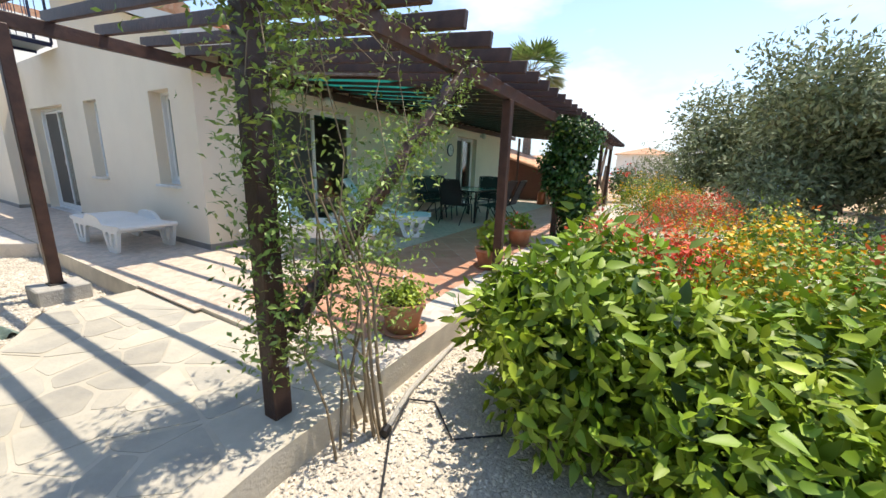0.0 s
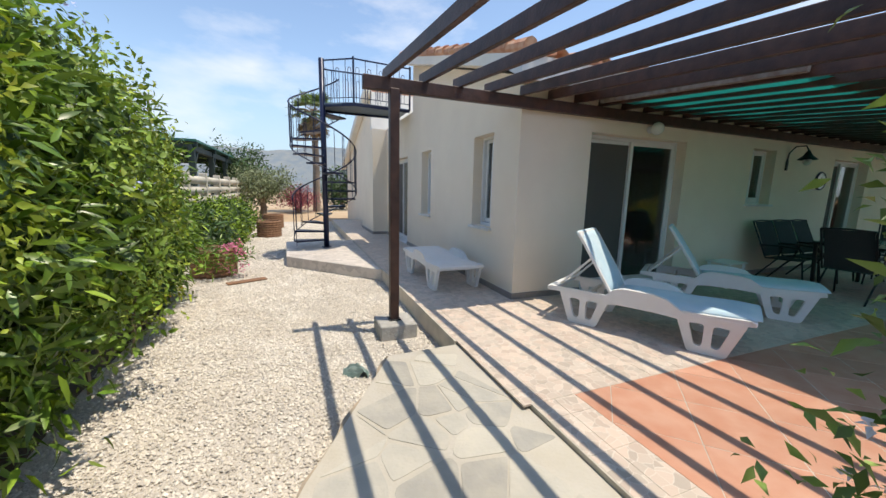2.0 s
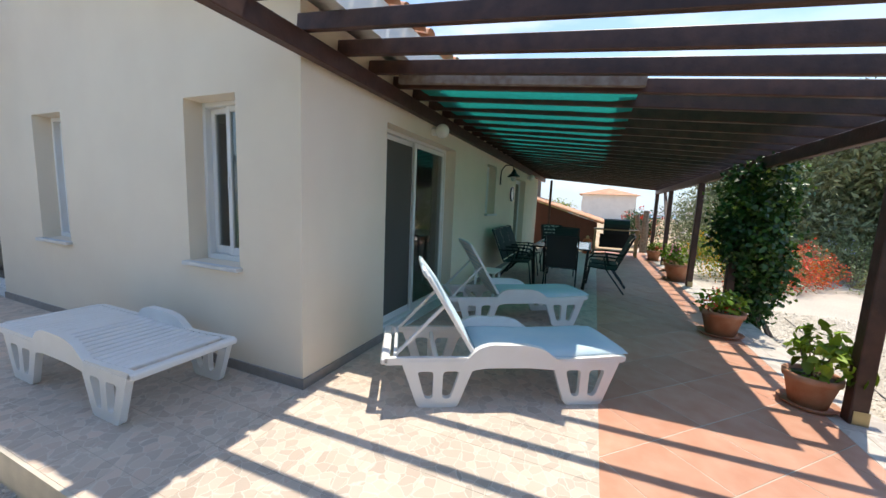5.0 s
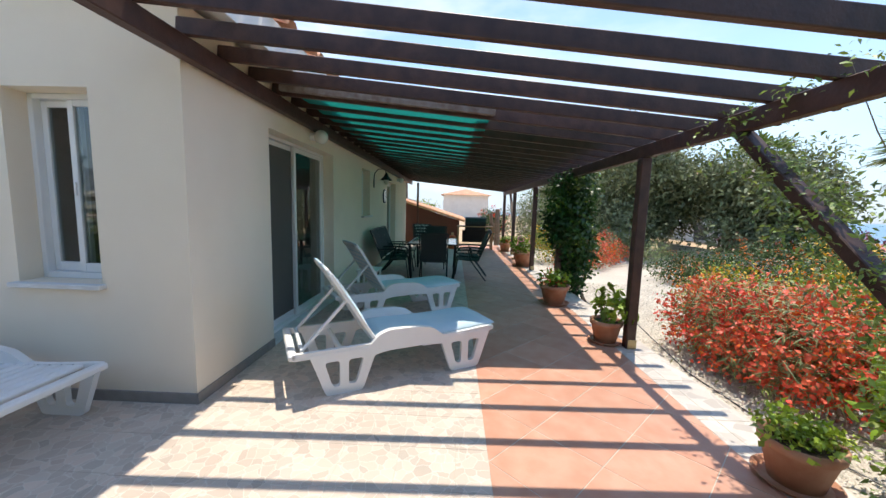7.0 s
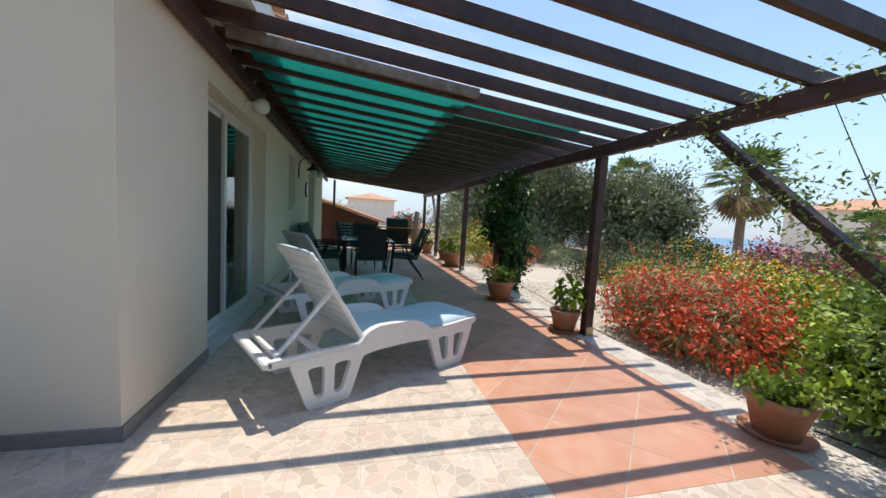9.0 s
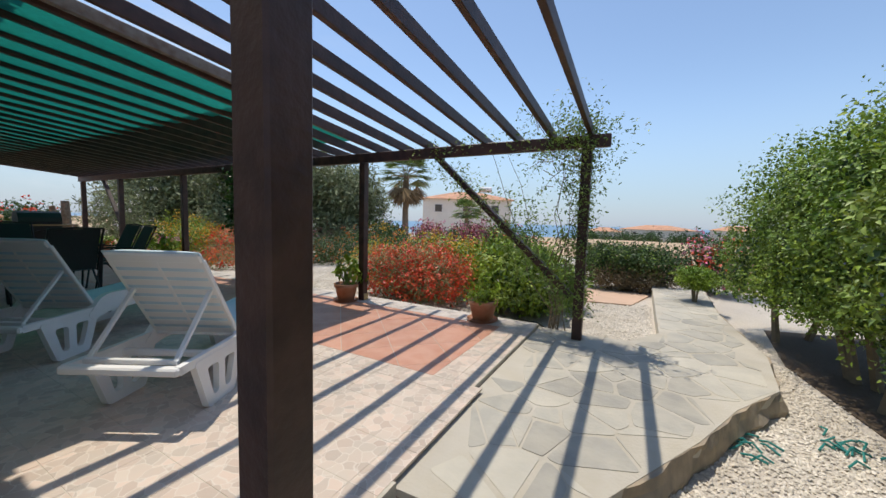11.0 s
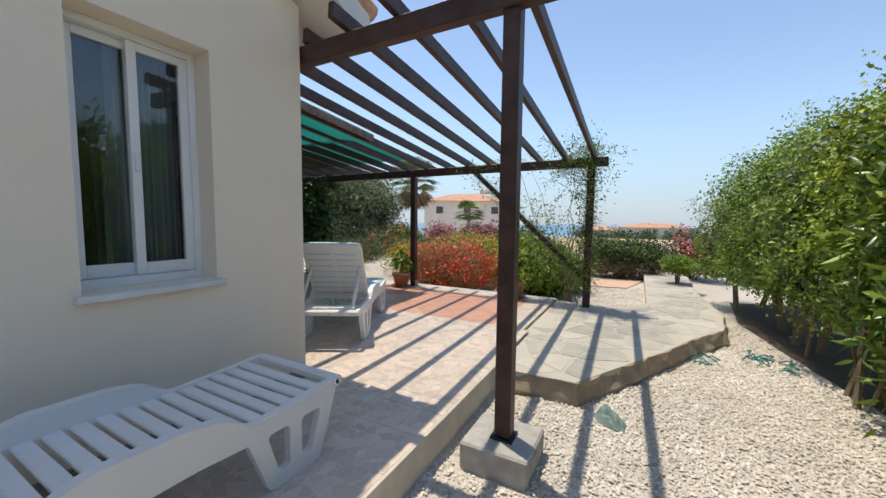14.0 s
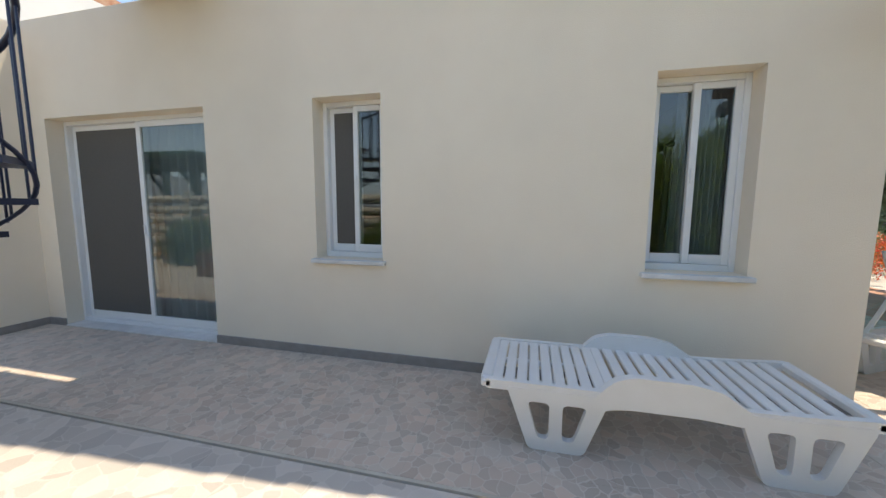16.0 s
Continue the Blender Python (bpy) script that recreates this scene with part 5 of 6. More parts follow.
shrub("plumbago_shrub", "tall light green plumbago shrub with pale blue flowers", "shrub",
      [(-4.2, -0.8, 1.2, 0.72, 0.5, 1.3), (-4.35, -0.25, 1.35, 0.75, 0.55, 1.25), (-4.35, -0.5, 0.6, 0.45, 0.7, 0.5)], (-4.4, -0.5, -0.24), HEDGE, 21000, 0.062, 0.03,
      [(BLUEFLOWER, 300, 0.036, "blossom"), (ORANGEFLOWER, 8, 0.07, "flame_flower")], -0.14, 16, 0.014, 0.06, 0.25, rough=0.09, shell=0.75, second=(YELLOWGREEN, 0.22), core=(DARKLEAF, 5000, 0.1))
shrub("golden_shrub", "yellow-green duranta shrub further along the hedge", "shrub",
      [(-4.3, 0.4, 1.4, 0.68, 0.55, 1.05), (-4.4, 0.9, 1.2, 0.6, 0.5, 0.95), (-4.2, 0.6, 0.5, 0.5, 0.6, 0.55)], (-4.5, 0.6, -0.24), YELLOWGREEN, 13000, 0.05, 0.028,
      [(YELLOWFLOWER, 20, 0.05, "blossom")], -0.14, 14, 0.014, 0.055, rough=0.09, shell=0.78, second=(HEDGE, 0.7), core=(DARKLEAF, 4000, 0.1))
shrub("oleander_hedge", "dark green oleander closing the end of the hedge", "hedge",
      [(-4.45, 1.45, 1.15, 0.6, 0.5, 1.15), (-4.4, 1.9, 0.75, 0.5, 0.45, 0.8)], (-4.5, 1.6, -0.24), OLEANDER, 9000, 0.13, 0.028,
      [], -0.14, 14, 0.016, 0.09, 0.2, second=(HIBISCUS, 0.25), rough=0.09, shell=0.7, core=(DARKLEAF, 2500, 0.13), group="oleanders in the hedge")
for k, (x, y, r) in enumerate(((-4.35, 4.9, 0.55), (-4.45, 6.2, 0.6), (-4.4, 7.6, 0.6), (-4.5, 9.0, 0.62), (-4.6, 10.6, 0.6))):
    shrub("green_bush", "leafy green bush along the boundary fence", "shrub", [(x, y, 0.25, r, r * 1.1, 0.55), (x - 0.2, y + 0.4, 0.4, r * 0.8, r, 0.5)], (x, y, -0.29), HIBISCUS if k % 2 else DARKLEAF, 3600, 0.09, 0.045, (), -0.22, 10, second=(HIBISCUS, 0.3), group="bushes along the fence")


def log_planter(x, y, r, h, flower=False):
    root = thing("log_planter", "round planter cut from a fibrous palm trunk", "planter", Matrix.Translation((x, y, -0.23)), "palm log planters")
    prof = [(r * 0.96, 0)]
    for k in range(1, 15):
        prof.append((r * (1.0 + 0.02 * (-1) ** k), h * k / 15))
    prof += [(r * 0.97, h), (r * 0.8, h), (r * 0.78, h - 0.06)]
    part("trunk", lathe(prof, 22), STUMP, root)
    part("soil", lathe([(r * 0.79, h - 0.08), (r * 0.79, h - 0.05)], 18), SOIL, root)
    if flower:
        p, q = blob_points([(0.1, -0.25, h * 0.8, 0.5, 0.4, 0.32)], 420, 0.4, 0.05)
        tagged(part("plant", leaves("plant", p, q, 0.12, 0.022, OLEANDER), None, root), kind="stuff")
        p, q = blob_points([(0.3, -0.3, h * 0.8, 0.35, 0.25, 0.28)], 260, 0.7, 0.03)
        part("blossom", leaves("blossom", p, q, 0.045, 0.035, PINKFLOWER), None, root)


log_planter(-3.95, 3.5, 0.36, 0.5, True)
log_planter(-3.42, 8.8, 0.36, 0.52)
log_planter(-3.45, 11.4, 0.36, 0.55)


def fence():
    root = thing("boundary_fence", "pale cast-stone boundary fence with round rails", "fence", Matrix.Translation((-5.25, 3, -0.3)))
    for k in range(9):
        y = 1.5 + 2.0 * k
        wpart("post", box(-5.35, y - 0.09, -0.3, -5.15, y + 0.09, 1.72, 0.012), FENCE, root)
        for j in range(6):
            z = 0.05 + 0.29 * j
            wpart("rail", tube([(-5.25, y + 0.09, z), (-5.25, y + 1.91, z)], 0.115, 10), FENCE, root, smooth=True)


fence()


def carport():
    root = thing("carport", "dark green timber carport with a green sheet roof", "carport", Matrix.Translation((-7.5, 18, -0.3)))
    wpart("roof", prism([(-10.5, 12), (-5.9, 12), (-5.9, 25), (-10.5, 25)], 2.92, 3.0), GREENROOF, root, "green corrugated roof sheet")
    for y in (12.2, 15.4, 18.6, 21.8, 24.8):
        for x in (-6.1, -10.3):
            wpart("post", box(x - 0.1, y - 0.1, -0.3, x + 0.1, y + 0.1, 2.8), DARKGREEN, root)
            wpart("brace", bar((x, y, 1.9), (x, y + 0.9, 2.75), 0.1, 0.12), DARKGREEN, root)
        wpart("cross_beam", bar((-10.5, y, 2.83), (-5.9, y, 2.83), 0.12, 0.18), DARKGREEN, root)
    wpart("edge_beam", bar((-6.1, 12, 2.7), (-6.1, 25, 2.7), 0.14, 0.2), DARKGREEN, root)


carport()


# ---- trees ----
def tree(x, y, h, r, mat, label, n=9000, size=0.13, z=-0.3, trunk=0.16):
    root = thing("tree", label, "tree", Matrix.Translation((x, y, z)))
    random.seed(int(x * 10 + y * 7))
    blobs = []
    for k in range(16):
        a = k * 2.4
        rr = r * random.uniform(0.2, 0.75)
        c = (rr * math.cos(a), rr * math.sin(a), h - r * random.uniform(0.3, 1.0) if k % 2 else random.uniform(0.22 * h, h - 0.6 * r))
        s = r * random.uniform(0.32, 0.5)
        blobs.append((*c, s, s, s * 0.85))
        bm = bmesh.new()
        tube([(0, 0, h * 0.28), (c[0] * 0.4, c[1] * 0.4, h * 0.45), (c[0] * 0.85, c[1] * 0.85, c[2] - s * 0.2)], [trunk * 0.6, trunk * 0.35, trunk * 0.12], 6, bm)
        part("limb", bm, BARK, root)
    part("trunk", tube([(0, 0, 0), (0.08, 0.03, h * 0.18), (0.0, 0.05, h * 0.36)], [trunk * 1.2, trunk, trunk * 0.7], 9), BARK, root)
    p, q = above(*blob_points(blobs, n, 0.6, size * 1.1), 0.2)
    part("crown", leaves("crown", p, q, size, size * 0.36, mat, 0.1), None, root)


tree(13.4, -10.0, 4.9, 3.0, OLIVE, "large grey-green olive tree", 34000, 0.20, trunk=0.25)
tree(10.8, -12.6, 4.2, 2.4, OLIVE, "rounded olive tree with dense grey-green crown", 24000, 0.18)
tree(17.0, -8.2, 4.9, 2.8, OLIVE, "broad grey-green olive tree", 22000, 0.2)
tree(-4.3, 17.0, 3.0, 1.6, OLIVE, "small olive tree near the carport", 6000, 0.14)
tree(-2.6, 21.0, 2.0, 1.3, MAROON, "reddish bougainvillea bush grown as a tree", 4000, 0.12)
tree(-6.0, 22.0, 4.2, 2.2, DARKLEAF, "dark tree beyond the carport", 5000, 0.2)
tree(0.5, 25.0, 3.2, 2.0, DARKLEAF, "dark tree behind the far wing", 4000, 0.2)
tree(22.0, -13.0, 4.5, 3.0, OLIVE, "grey-green olive at the garden edge", 7000, 0.24)


def palm(x, y, h, r, label, z=-0.3, n=34, skirt=True):
    root = thing("palm_tree", label, "palm tree", Matrix.Translation((x, y, z)))
    part("trunk", tube([(0.0, 0, 0), (0.06, 0, h * 0.5), (0, 0.05, h)], [0.26, 0.21, 0.2], 12), BARK, root)
    fans = {"fronds": ([], []), "dry_fronds": ([], [])}
    stalk = bmesh.new()
    random.seed(int(h * 100 + x))
    for k in range(n + (14 if skirt else 0)):
        dry = k >= n
        a = k * 2.39996
        up = random.uniform(-0.35, 1.25) if not dry else random.uniform(-1.35, -0.7)
        d = Vector((math.cos(a) * math.cos(up), math.sin(a) * math.cos(up), math.sin(up)))
        top = Vector((0, 0.05, h))
        hub = top + d * r * 0.5
        tube([top, hub], [0.025, 0.015], 4, stalk)
        s = d.cross(Vector((0, 0, 1))).normalized()
        vs, fs = fans["dry_fronds" if dry else "fronds"]
        for j in range(13):
            b = radians(-75 + 150 * j / 12)
            e = (d * math.cos(b) + s * math.sin(b)).normalized()
            tip = hub + e * r * 0.55 * random.uniform(0.85, 1.1) - Vector((0, 0, r * 0.14))
            w = e.cross(d.cross(s)).normalized() * 0.035 * r
            o = len(vs)
            mid = hub.lerp(tip, 0.6)
            vs += [tuple(hub), tuple(mid + w), tuple(tip), tuple(mid - w)]
            fs.append((o, o + 1, o + 2, o + 3))
    part("stalks", stalk, TWIG, root)
    for key, (vs, fs) in fans.items():
        if fs:
            m = PALM if key == "fronds" else DRYFROND
            part(key, mesh_from(key, vs, fs, m), m, root)


palm(12.3, -20.5, 5.6, 2.1, "fan palm with a skirt of dry fronds", z=-1.4)
palm(16.5, 0.9, 6.2, 2.0, "tall fan palm behind the villa")
palm(-1.4, 22.5, 6.6, 1.7, "tall fan palm beyond the far wing")
palm(13.2, -32.5, 4.2, 1.9, "young fan palm near the white house", z=-2.2, skirt=False)
palm(17.5, -18.0, 5.6, 1.8, "fan palm among the garden trees", z=-1.2)

# ---- flowering boundary ----
for k, (x, y, mat, fl, w) in enumerate(((8.2, -12.6, DARKLEAF, WHITEFLOWER, 1.3), (6.0, -14.0, MAROON, PINKFLOWER, 1.1), (9.6, -14.5, MAROON, PINKFLOWER, 1.2), (4.4, -14.5, DARKLEAF, PINKFLOWER, 1.1),
                                       (3.0, -12.5, MAROON, PINKFLOWER, 1.0), (1.6, -12.0, DARKLEAF, REDFLOWER, 0.9), (6.8, -11.6, DARKLEAF, YELLOWFLOWER, 0.8), (13.5, -15.0, MAROON, PINKFLOWER, 1.4), (11.6, -16.0, DARKLEAF, WHITEFLOWER, 1.3))):
    shrub("bougainvillea", "flowering bougainvillea shrub at the garden boundary" if fl != WHITEFLOWER else "white flowering oleander at the garden boundary", "shrub",
          [(x, y, 0.2, w, w * 0.9, 0.75), (x + 0.7, y - 0.3, 0.45, w * 0.7, w * 0.7, 0.6)], (x, y, -0.7), mat, 3600, 0.10, 0.06, [(fl, 900, 0.07, "blossom")], -0.6, 8, group="flowering boundary shrubs")
gw = thing("garden_wall", "low cream rendered garden wall", "wall", Matrix.Translation((7, -11, -0.5)), kind="structure")
wpart("wall_body", box(4.5, -11.2, -0.7, 14, -11.0, 0.15, 0.01), RENDER_E, gw)
wpart("coping", box(4.45, -11.25, 0.15, 14.05, -10.95, 0.2, 0.01), FENCE, gw)
shrub("low_hedge", "patchy green hedge along the garden path", "hedge", [(-1.6, -8.45, 0.45, 0.6, 0.45, 0.34), (-2.35, -8.5, 0.42, 0.55, 0.45, 0.34)], (-1.9, -8.5, -0.25), DARKLEAF, 11000, 0.055, 0.032, (), 0.1, 30, 0.012, 0.06, shell=0.75, second=(HEDGE, 0.25))
shrub("dry_hedge_base", "dry brown twiggy base of the hedge", "hedge", [(-1.6, -8.35, 0.1, 0.6, 0.42, 0.32), (-2.35, -8.4, 0.08, 0.55, 0.42, 0.3)], (-1.95, -8.4, -0.25), DRYLEAF, 12000, 0.05, 0.02, (), -0.2, 26, 0.008, 0.06, shell=0.7)
shrub("red_bougainvillea", "bougainvillea with crimson flowers beside the path", "shrub", [(-3.35, -9.4, 0.4, 0.45, 0.5, 0.6), (-3.75, -9.0, 0.35, 0.5, 0.5, 0.55)], (-3.5, -9.2, -0.25), DARKLEAF, 3600, 0.06, 0.04, [(PINKFLOWER, 700, 0.06, "blossom"), (REDFLOWER, 700, 0.06, "red_blossom")], -0.15)
shrub("topiary", "small clipped ball topiary on a thin stem", "topiary", [(-3.0, -6.9, 0.36, 0.27, 0.27, 0.17)], (-3.0, -6.9, -0.28), HIBISCUS, 7000, 0.03, 0.02, (), 0.1, 3, 0.02, 0.015, shell=0.8)
boll = thing("bollard_lamp", "short dark grey bollard garden lamp", "bollard lamp", Matrix.Translation((-2.62, -8.3, -0.2)))
part("column", lathe([(0.05, 0), (0.05, 0.28)], 14), BLACK, boll)
part("lens", lathe([(0.046, 0.28), (0.046, 0.33)], 14), GLOBE, boll)
part("cap", lathe([(0.055, 0.33), (0.055, 0.36), (0.02, 0.375)], 14), BLACK, boll)
structure("path_pink", prism([(-0.6, -6.45), (-2.08, -6.75), (-2.4, -8.0), (0.6, -8.0), (0.8, -7.0)], -0.5, -0.19), PATIO, "pink concrete path across the garden")

# ---- neighbouring buildings ----
def villa(x, y, z, w, d, h, rz, label, tank=False):
    root = thing("house", label, "house", pose(x, y, z, 0, 0, rz))
    part("wall", box(-w / 2, -d / 2, -3, w / 2, d / 2, h), RENDER_E, root, "white rendered walls")
    bm = bmesh.new()
    o = 0.5
    vs = [bm.verts.new(p) for p in ((-w / 2 - o, -d / 2 - o, h), (w / 2 + o, -d / 2 - o, h), (w / 2 + o, d / 2 + o, h), (-w / 2 - o, d / 2 + o, h), (-w * 0.15, 0, h + d * 0.15), (w * 0.15, 0, h + d * 0.15))]
    for f in ((0, 1, 5, 4), (1, 2, 5), (2, 3, 4, 5), (3, 0, 4), (3, 2, 1, 0)):
        bm.faces.new([vs[i] for i in f])
    part("roof", bm, ROOF, root, "terracotta hipped roof")
    for sx in (-0.32, 0.0, 0.32):
        for zz in ((0.9, h - 2.0) if h > 4 else (0.8,)):
            for face in (-1, 1):
                wn_ = part("window", box(sx * w - 0.6, face * (d / 2 + 0.03) - 0.03, zz, sx * w + 0.6, face * (d / 2 + 0.03) + 0.03, zz + 1.2), ALU, root)
                part("pane", box(sx * w - 0.52, face * (d / 2 + 0.05) - 0.03, zz + 0.08, sx * w + 0.52, face * (d / 2 + 0.05) + 0.03, zz + 1.12), SCREEN, wn_)
    if tank:
        part("water_tank", tube([(-w * 0.3, -1, h + 1.9), (-w * 0.3 + 1.8, -1, h + 1.9)], 0.45, 12), ALU, root, "white solar water tank")
        part("solar_panel", bar((-w * 0.3, -1.8, h + 0.6), (-w * 0.3 + 1.8, -1.8, h + 1.2), 1.4, 0.1), SCREEN, root)


villa(22.4, -52, -2.0, 13, 9, 6.3, 25, "white two-storey villa with a terracotta roof and water tank", True)
villa(26, -22, -1.2, 9, 8, 5.0, 10, "white house with an orange tiled roof behind the olives")
villa(-8, -165, -6, 26, 12, 5.5, 5, "long low white house beyond the field")
villa(-34, -170, -6, 16, 12, 6, -10, "distant pale house beyond the field")
villa(10, -150, -5.5, 12, 10, 4, 0, "distant white house near the sea")
villa(36, 5.5, -1.2, 9, 8, 2.6, 0, "neighbouring house with an orange roof")
villa(58, -3.5, -1.0, 7, 7, 4.6, 0, "pale grey house on the rise beyond the terrace")
for k, (x, y) in enumerate(((-14, -150), (-21, -158), (2, -140), (14, -138), (-28, -142), (-42, -150), (-5, -152), (-35, -150), (-48, -146), (8, -146))):
    tree(x, y, 5.0, 4.5, DARKLEAF, "distant dark green tree at the field edge", 1500, 0.7, -5.8)

store = thing("garden_store", "low brown store with a shallow orange tiled roof", "outbuilding", Matrix.Translation((13.5, -1, 0)))
bm = bmesh.new()
ends = [[bm.verts.new((x, y, z)) for y, z in ((-2.0, -0.3), (2.4, -0.3), (2.4, 2.30), (-2.0, 0.96))] for x in (11.95, 12.1)]
bm.faces.new(ends[0])
bm.faces.new(ends[1][::-1])
for k in range(4):
    bm.faces.new((ends[0][k], ends[1][k], ends[1][(k + 1) % 4], ends[0][(k + 1) % 4]))
bmesh.ops.recalc_face_normals(bm, faces=bm.faces)
wpart("gable_wall", bm, BROWN, store, "dark brown painted wall")
wpart("side_wall", box(12.1, -2.0, -0.3, 17.0, -1.85, 0.94), RENDER_E, store, "white rendered wall")
roof_z = lambda y: 1.0 + 0.305 * (y + 2.1)
wpart("roof_deck", bar((14.45, -2.2, roof_z(-2.2) - 0.02), (14.45, 2.5, roof_z(2.5) - 0.02), 5.3, 0.06, 0.004), ROOF, store)
vs, fs = [], []
for k in range(26):
    x = 11.9 + 0.205 * k
    for j in range(11):
        y0 = -2.25 + 0.43 * j
        for i in range(5):
            a = math.pi * i / 4
            for yy, rr in ((y0, 0.095), (y0 + 0.47, 0.08)):
                vs.append((x + rr * math.cos(a), yy, roof_z(yy) + rr * math.sin(a) * 0.75))
        o = len(vs) - 10
        fs += [(o + 2 * i, o + 2 * i + 1, o + 2 * i + 3, o + 2 * i + 2) for i in range(4)]
tagged(wpart("roof_tiles", mesh_from("roof_tiles", vs, fs, ROOF), ROOF, store, "shallow roof of orange clay tiles"), kind="stuff")
shrub("yellow_shrub", "bright yellow-green shrub behind the store", "shrub", [(18.5, 0.2, 1.2, 1.0, 1.1, 0.7), (18.8, 2.0, 1.2, 1.0, 1.1, 0.7)], (18.6, 1.0, -0.3), YELLOWGREEN, 3000, 0.1, 0.06, (), 0.5)
shrub("red_geranium_bush", "red flowering shrub behind the store", "shrub", [(18.0, -4.0, 0.7, 0.9, 0.9, 0.7)], (18.0, -4.0, -0.3), DARKLEAF, 2400, 0.1, 0.06, [(REDFLOWER, 400, 0.09, "blossom")], -0.2)
shrub("white_oleander", "tall white oleander at the end of the terrace", "shrub", [(14.0, -5.2, 1.0, 1.1, 1.0, 1.2), (15.2, -6.0, 1.2, 1.2, 1.0, 1.3)], (14.5, -5.6, -0.3), OLIVE, 6000, 0.13, 0.035, [(WHITEFLOWER, 700, 0.06, "blossom")], -0.2)
pole = thing("utility_pole", "dark timber utility pole with insulators", "utility pole", Matrix.Translation((-14.2, 35.6, -0.3)))
part("pole_shaft", tube([(0, 0, 0), (0, 0, 9.2)], [0.14, 0.10], 8), BARK, pole)
for k in range(3):
    part("cross_arm", bar((-0.35, 0, 8.0 + 0.4 * k), (0.35, 0, 8.0 + 0.4 * k), 0.08, 0.1), BARK, pole)
log = thing("dead_trunk", "weathered forked dead tree trunk beside the terrace", "tree trunk", Matrix.Translation((12.6, -3.6, -0.3)))
part("trunk", tube([(0, 0, 0), (0.03, 0, 0.7), (-0.02, 0.03, 1.25), (0.04, 0.02, 1.75)], [0.14, 0.12, 0.11, 0.09], 9), BARK, log)
part("limb", tube([(0.0, 0, 0.8), (0.05, 0.25, 1.2), (0.03, 0.3, 1.6)], [0.09, 0.08, 0.07], 8), BARK, log)

# soil out to the hedge's shade line, its dark colour standing in for shade
structure("ground_bed", prism([(-5.3, -6.6), (-3.75, -6.2), (-3.55, -4.6), (-3.72, -3.2), (-3.95, -1.8), (-4.1, -0.5), (-4.15, 1.7), (-5.3, 1.9)], -0.5, -0.207), SOIL, "dark soil bed under the hedge, doubling as its ground shade")

# ---- small things on the ground ----
bag = thing("sandbag", "crumpled grey-green plastic bag slumped on the gravel", "bag", pose(-2.10, -0.86, -0.211, 0, 0, 115))
bm = bmesh.new()
bmesh.ops.create_grid(bm, x_segments=16, y_segments=12, size=0.5)
for v in bm.verts:
    u_, w_ = v.co.x * 2, v.co.y * 2
    wide = 0.10 * (1.0 - 0.7 * abs(u_) ** 1.5)
    ridge = max(0.0, 1 - abs(w_) ** 1.2) * (0.085 - 0.05 * u_ * u_ - 0.03 * u_)
    v.co = Vector((0.12 * u_ + 0.03 * w_, wide * w_, ridge + 0.03 * noise.noise((u_ * 3, w_ * 3, 2)) * (1 - abs(w_)) + 0.003))
low = bmesh.ops.extrude_face_region(bm, geom=list(bm.faces))
bmesh.ops.translate(bm, verts=[v for v in low["geom"] if isinstance(v, bmesh.types.BMVert)], vec=(0, 0, -0.006))
bmesh.ops.recalc_face_normals(bm, faces=bm.faces)
part("bag_body", bm, GREYGREEN, bag)
for x, y in ((-3.55, -2.75), (-3.4, -2.95), (-2.83, -2.6)):
    net = thing("netting_scrap", "scrap of teal netting in the gravel", "netting", Matrix.Translation((x, y, -0.21)), "teal netting scraps")
    for k in range(9):
        bm = bmesh.new()
        a = random.uniform(0, 6.28)
        p = Vector((random.uniform(-0.12, 0.12), random.uniform(-0.16, 0.16), 0.008))
        tube([p, p + Vector((0.06 * math.cos(a), 0.06 * math.sin(a), 0.03)), p + Vector((0.13 * math.cos(a + 0.4), 0.13 * math.sin(a + 0.4), 0.006))], 0.007, 5, bm)
        part("strand", bm, TEAL_NET, net)
drip = thing("irrigation_hose", "thin black irrigation hose lying on the gravel", "hose", Matrix.Translation((-0.6, -4.4, -0.25)))
wpart("hose", tube([(-1.62, -4.42, -0.2), (-1.27, -4.2, -0.196), (-0.95, -4.1, -0.195), (-0.88, -4.25, -0.2), (-1.1, -4.5, -0.2), (-0.92, -4.72, -0.2), (-0.5, -4.6, -0.2), (0.3, -4.35, -0.205), (1.3, -4.3, -0.205), (3.0, -4.6, -0.205), (5.5, -4.9, -0.205)], 0.007, 6), HOSE, drip)
pipe = thing("drain_pipe", "grey plastic pipe end lying along the terrace edge", "pipe", Matrix.Translation((-0.9, -4.1, -0.2)))
wpart("pipe_body", tube([(-1.26, -4.16, -0.19), (-0.9, -4.06, -0.188), (-0.48, -4.02, -0.188), (-0.1, -3.985, -0.188)], 0.018, 10), CONCRETE, pipe, smooth=True)
wpart("pipe_mouth", tube([(-1.285, -4.167, -0.188), (-1.23, -4.152, -0.188)], 0.027, 10), BLACK, pipe, "black pipe fitting")
bark = thing("fallen_bark", "strip of brown palm bark on the gravel", "debris", pose(-3.35, 2.75, -0.205, 0, 0, 20))
part("strip", bar((-0.3, 0, 0.01), (0.3, 0.04, 0.012), 0.16, 0.02, 0.006), STUMP, bark)


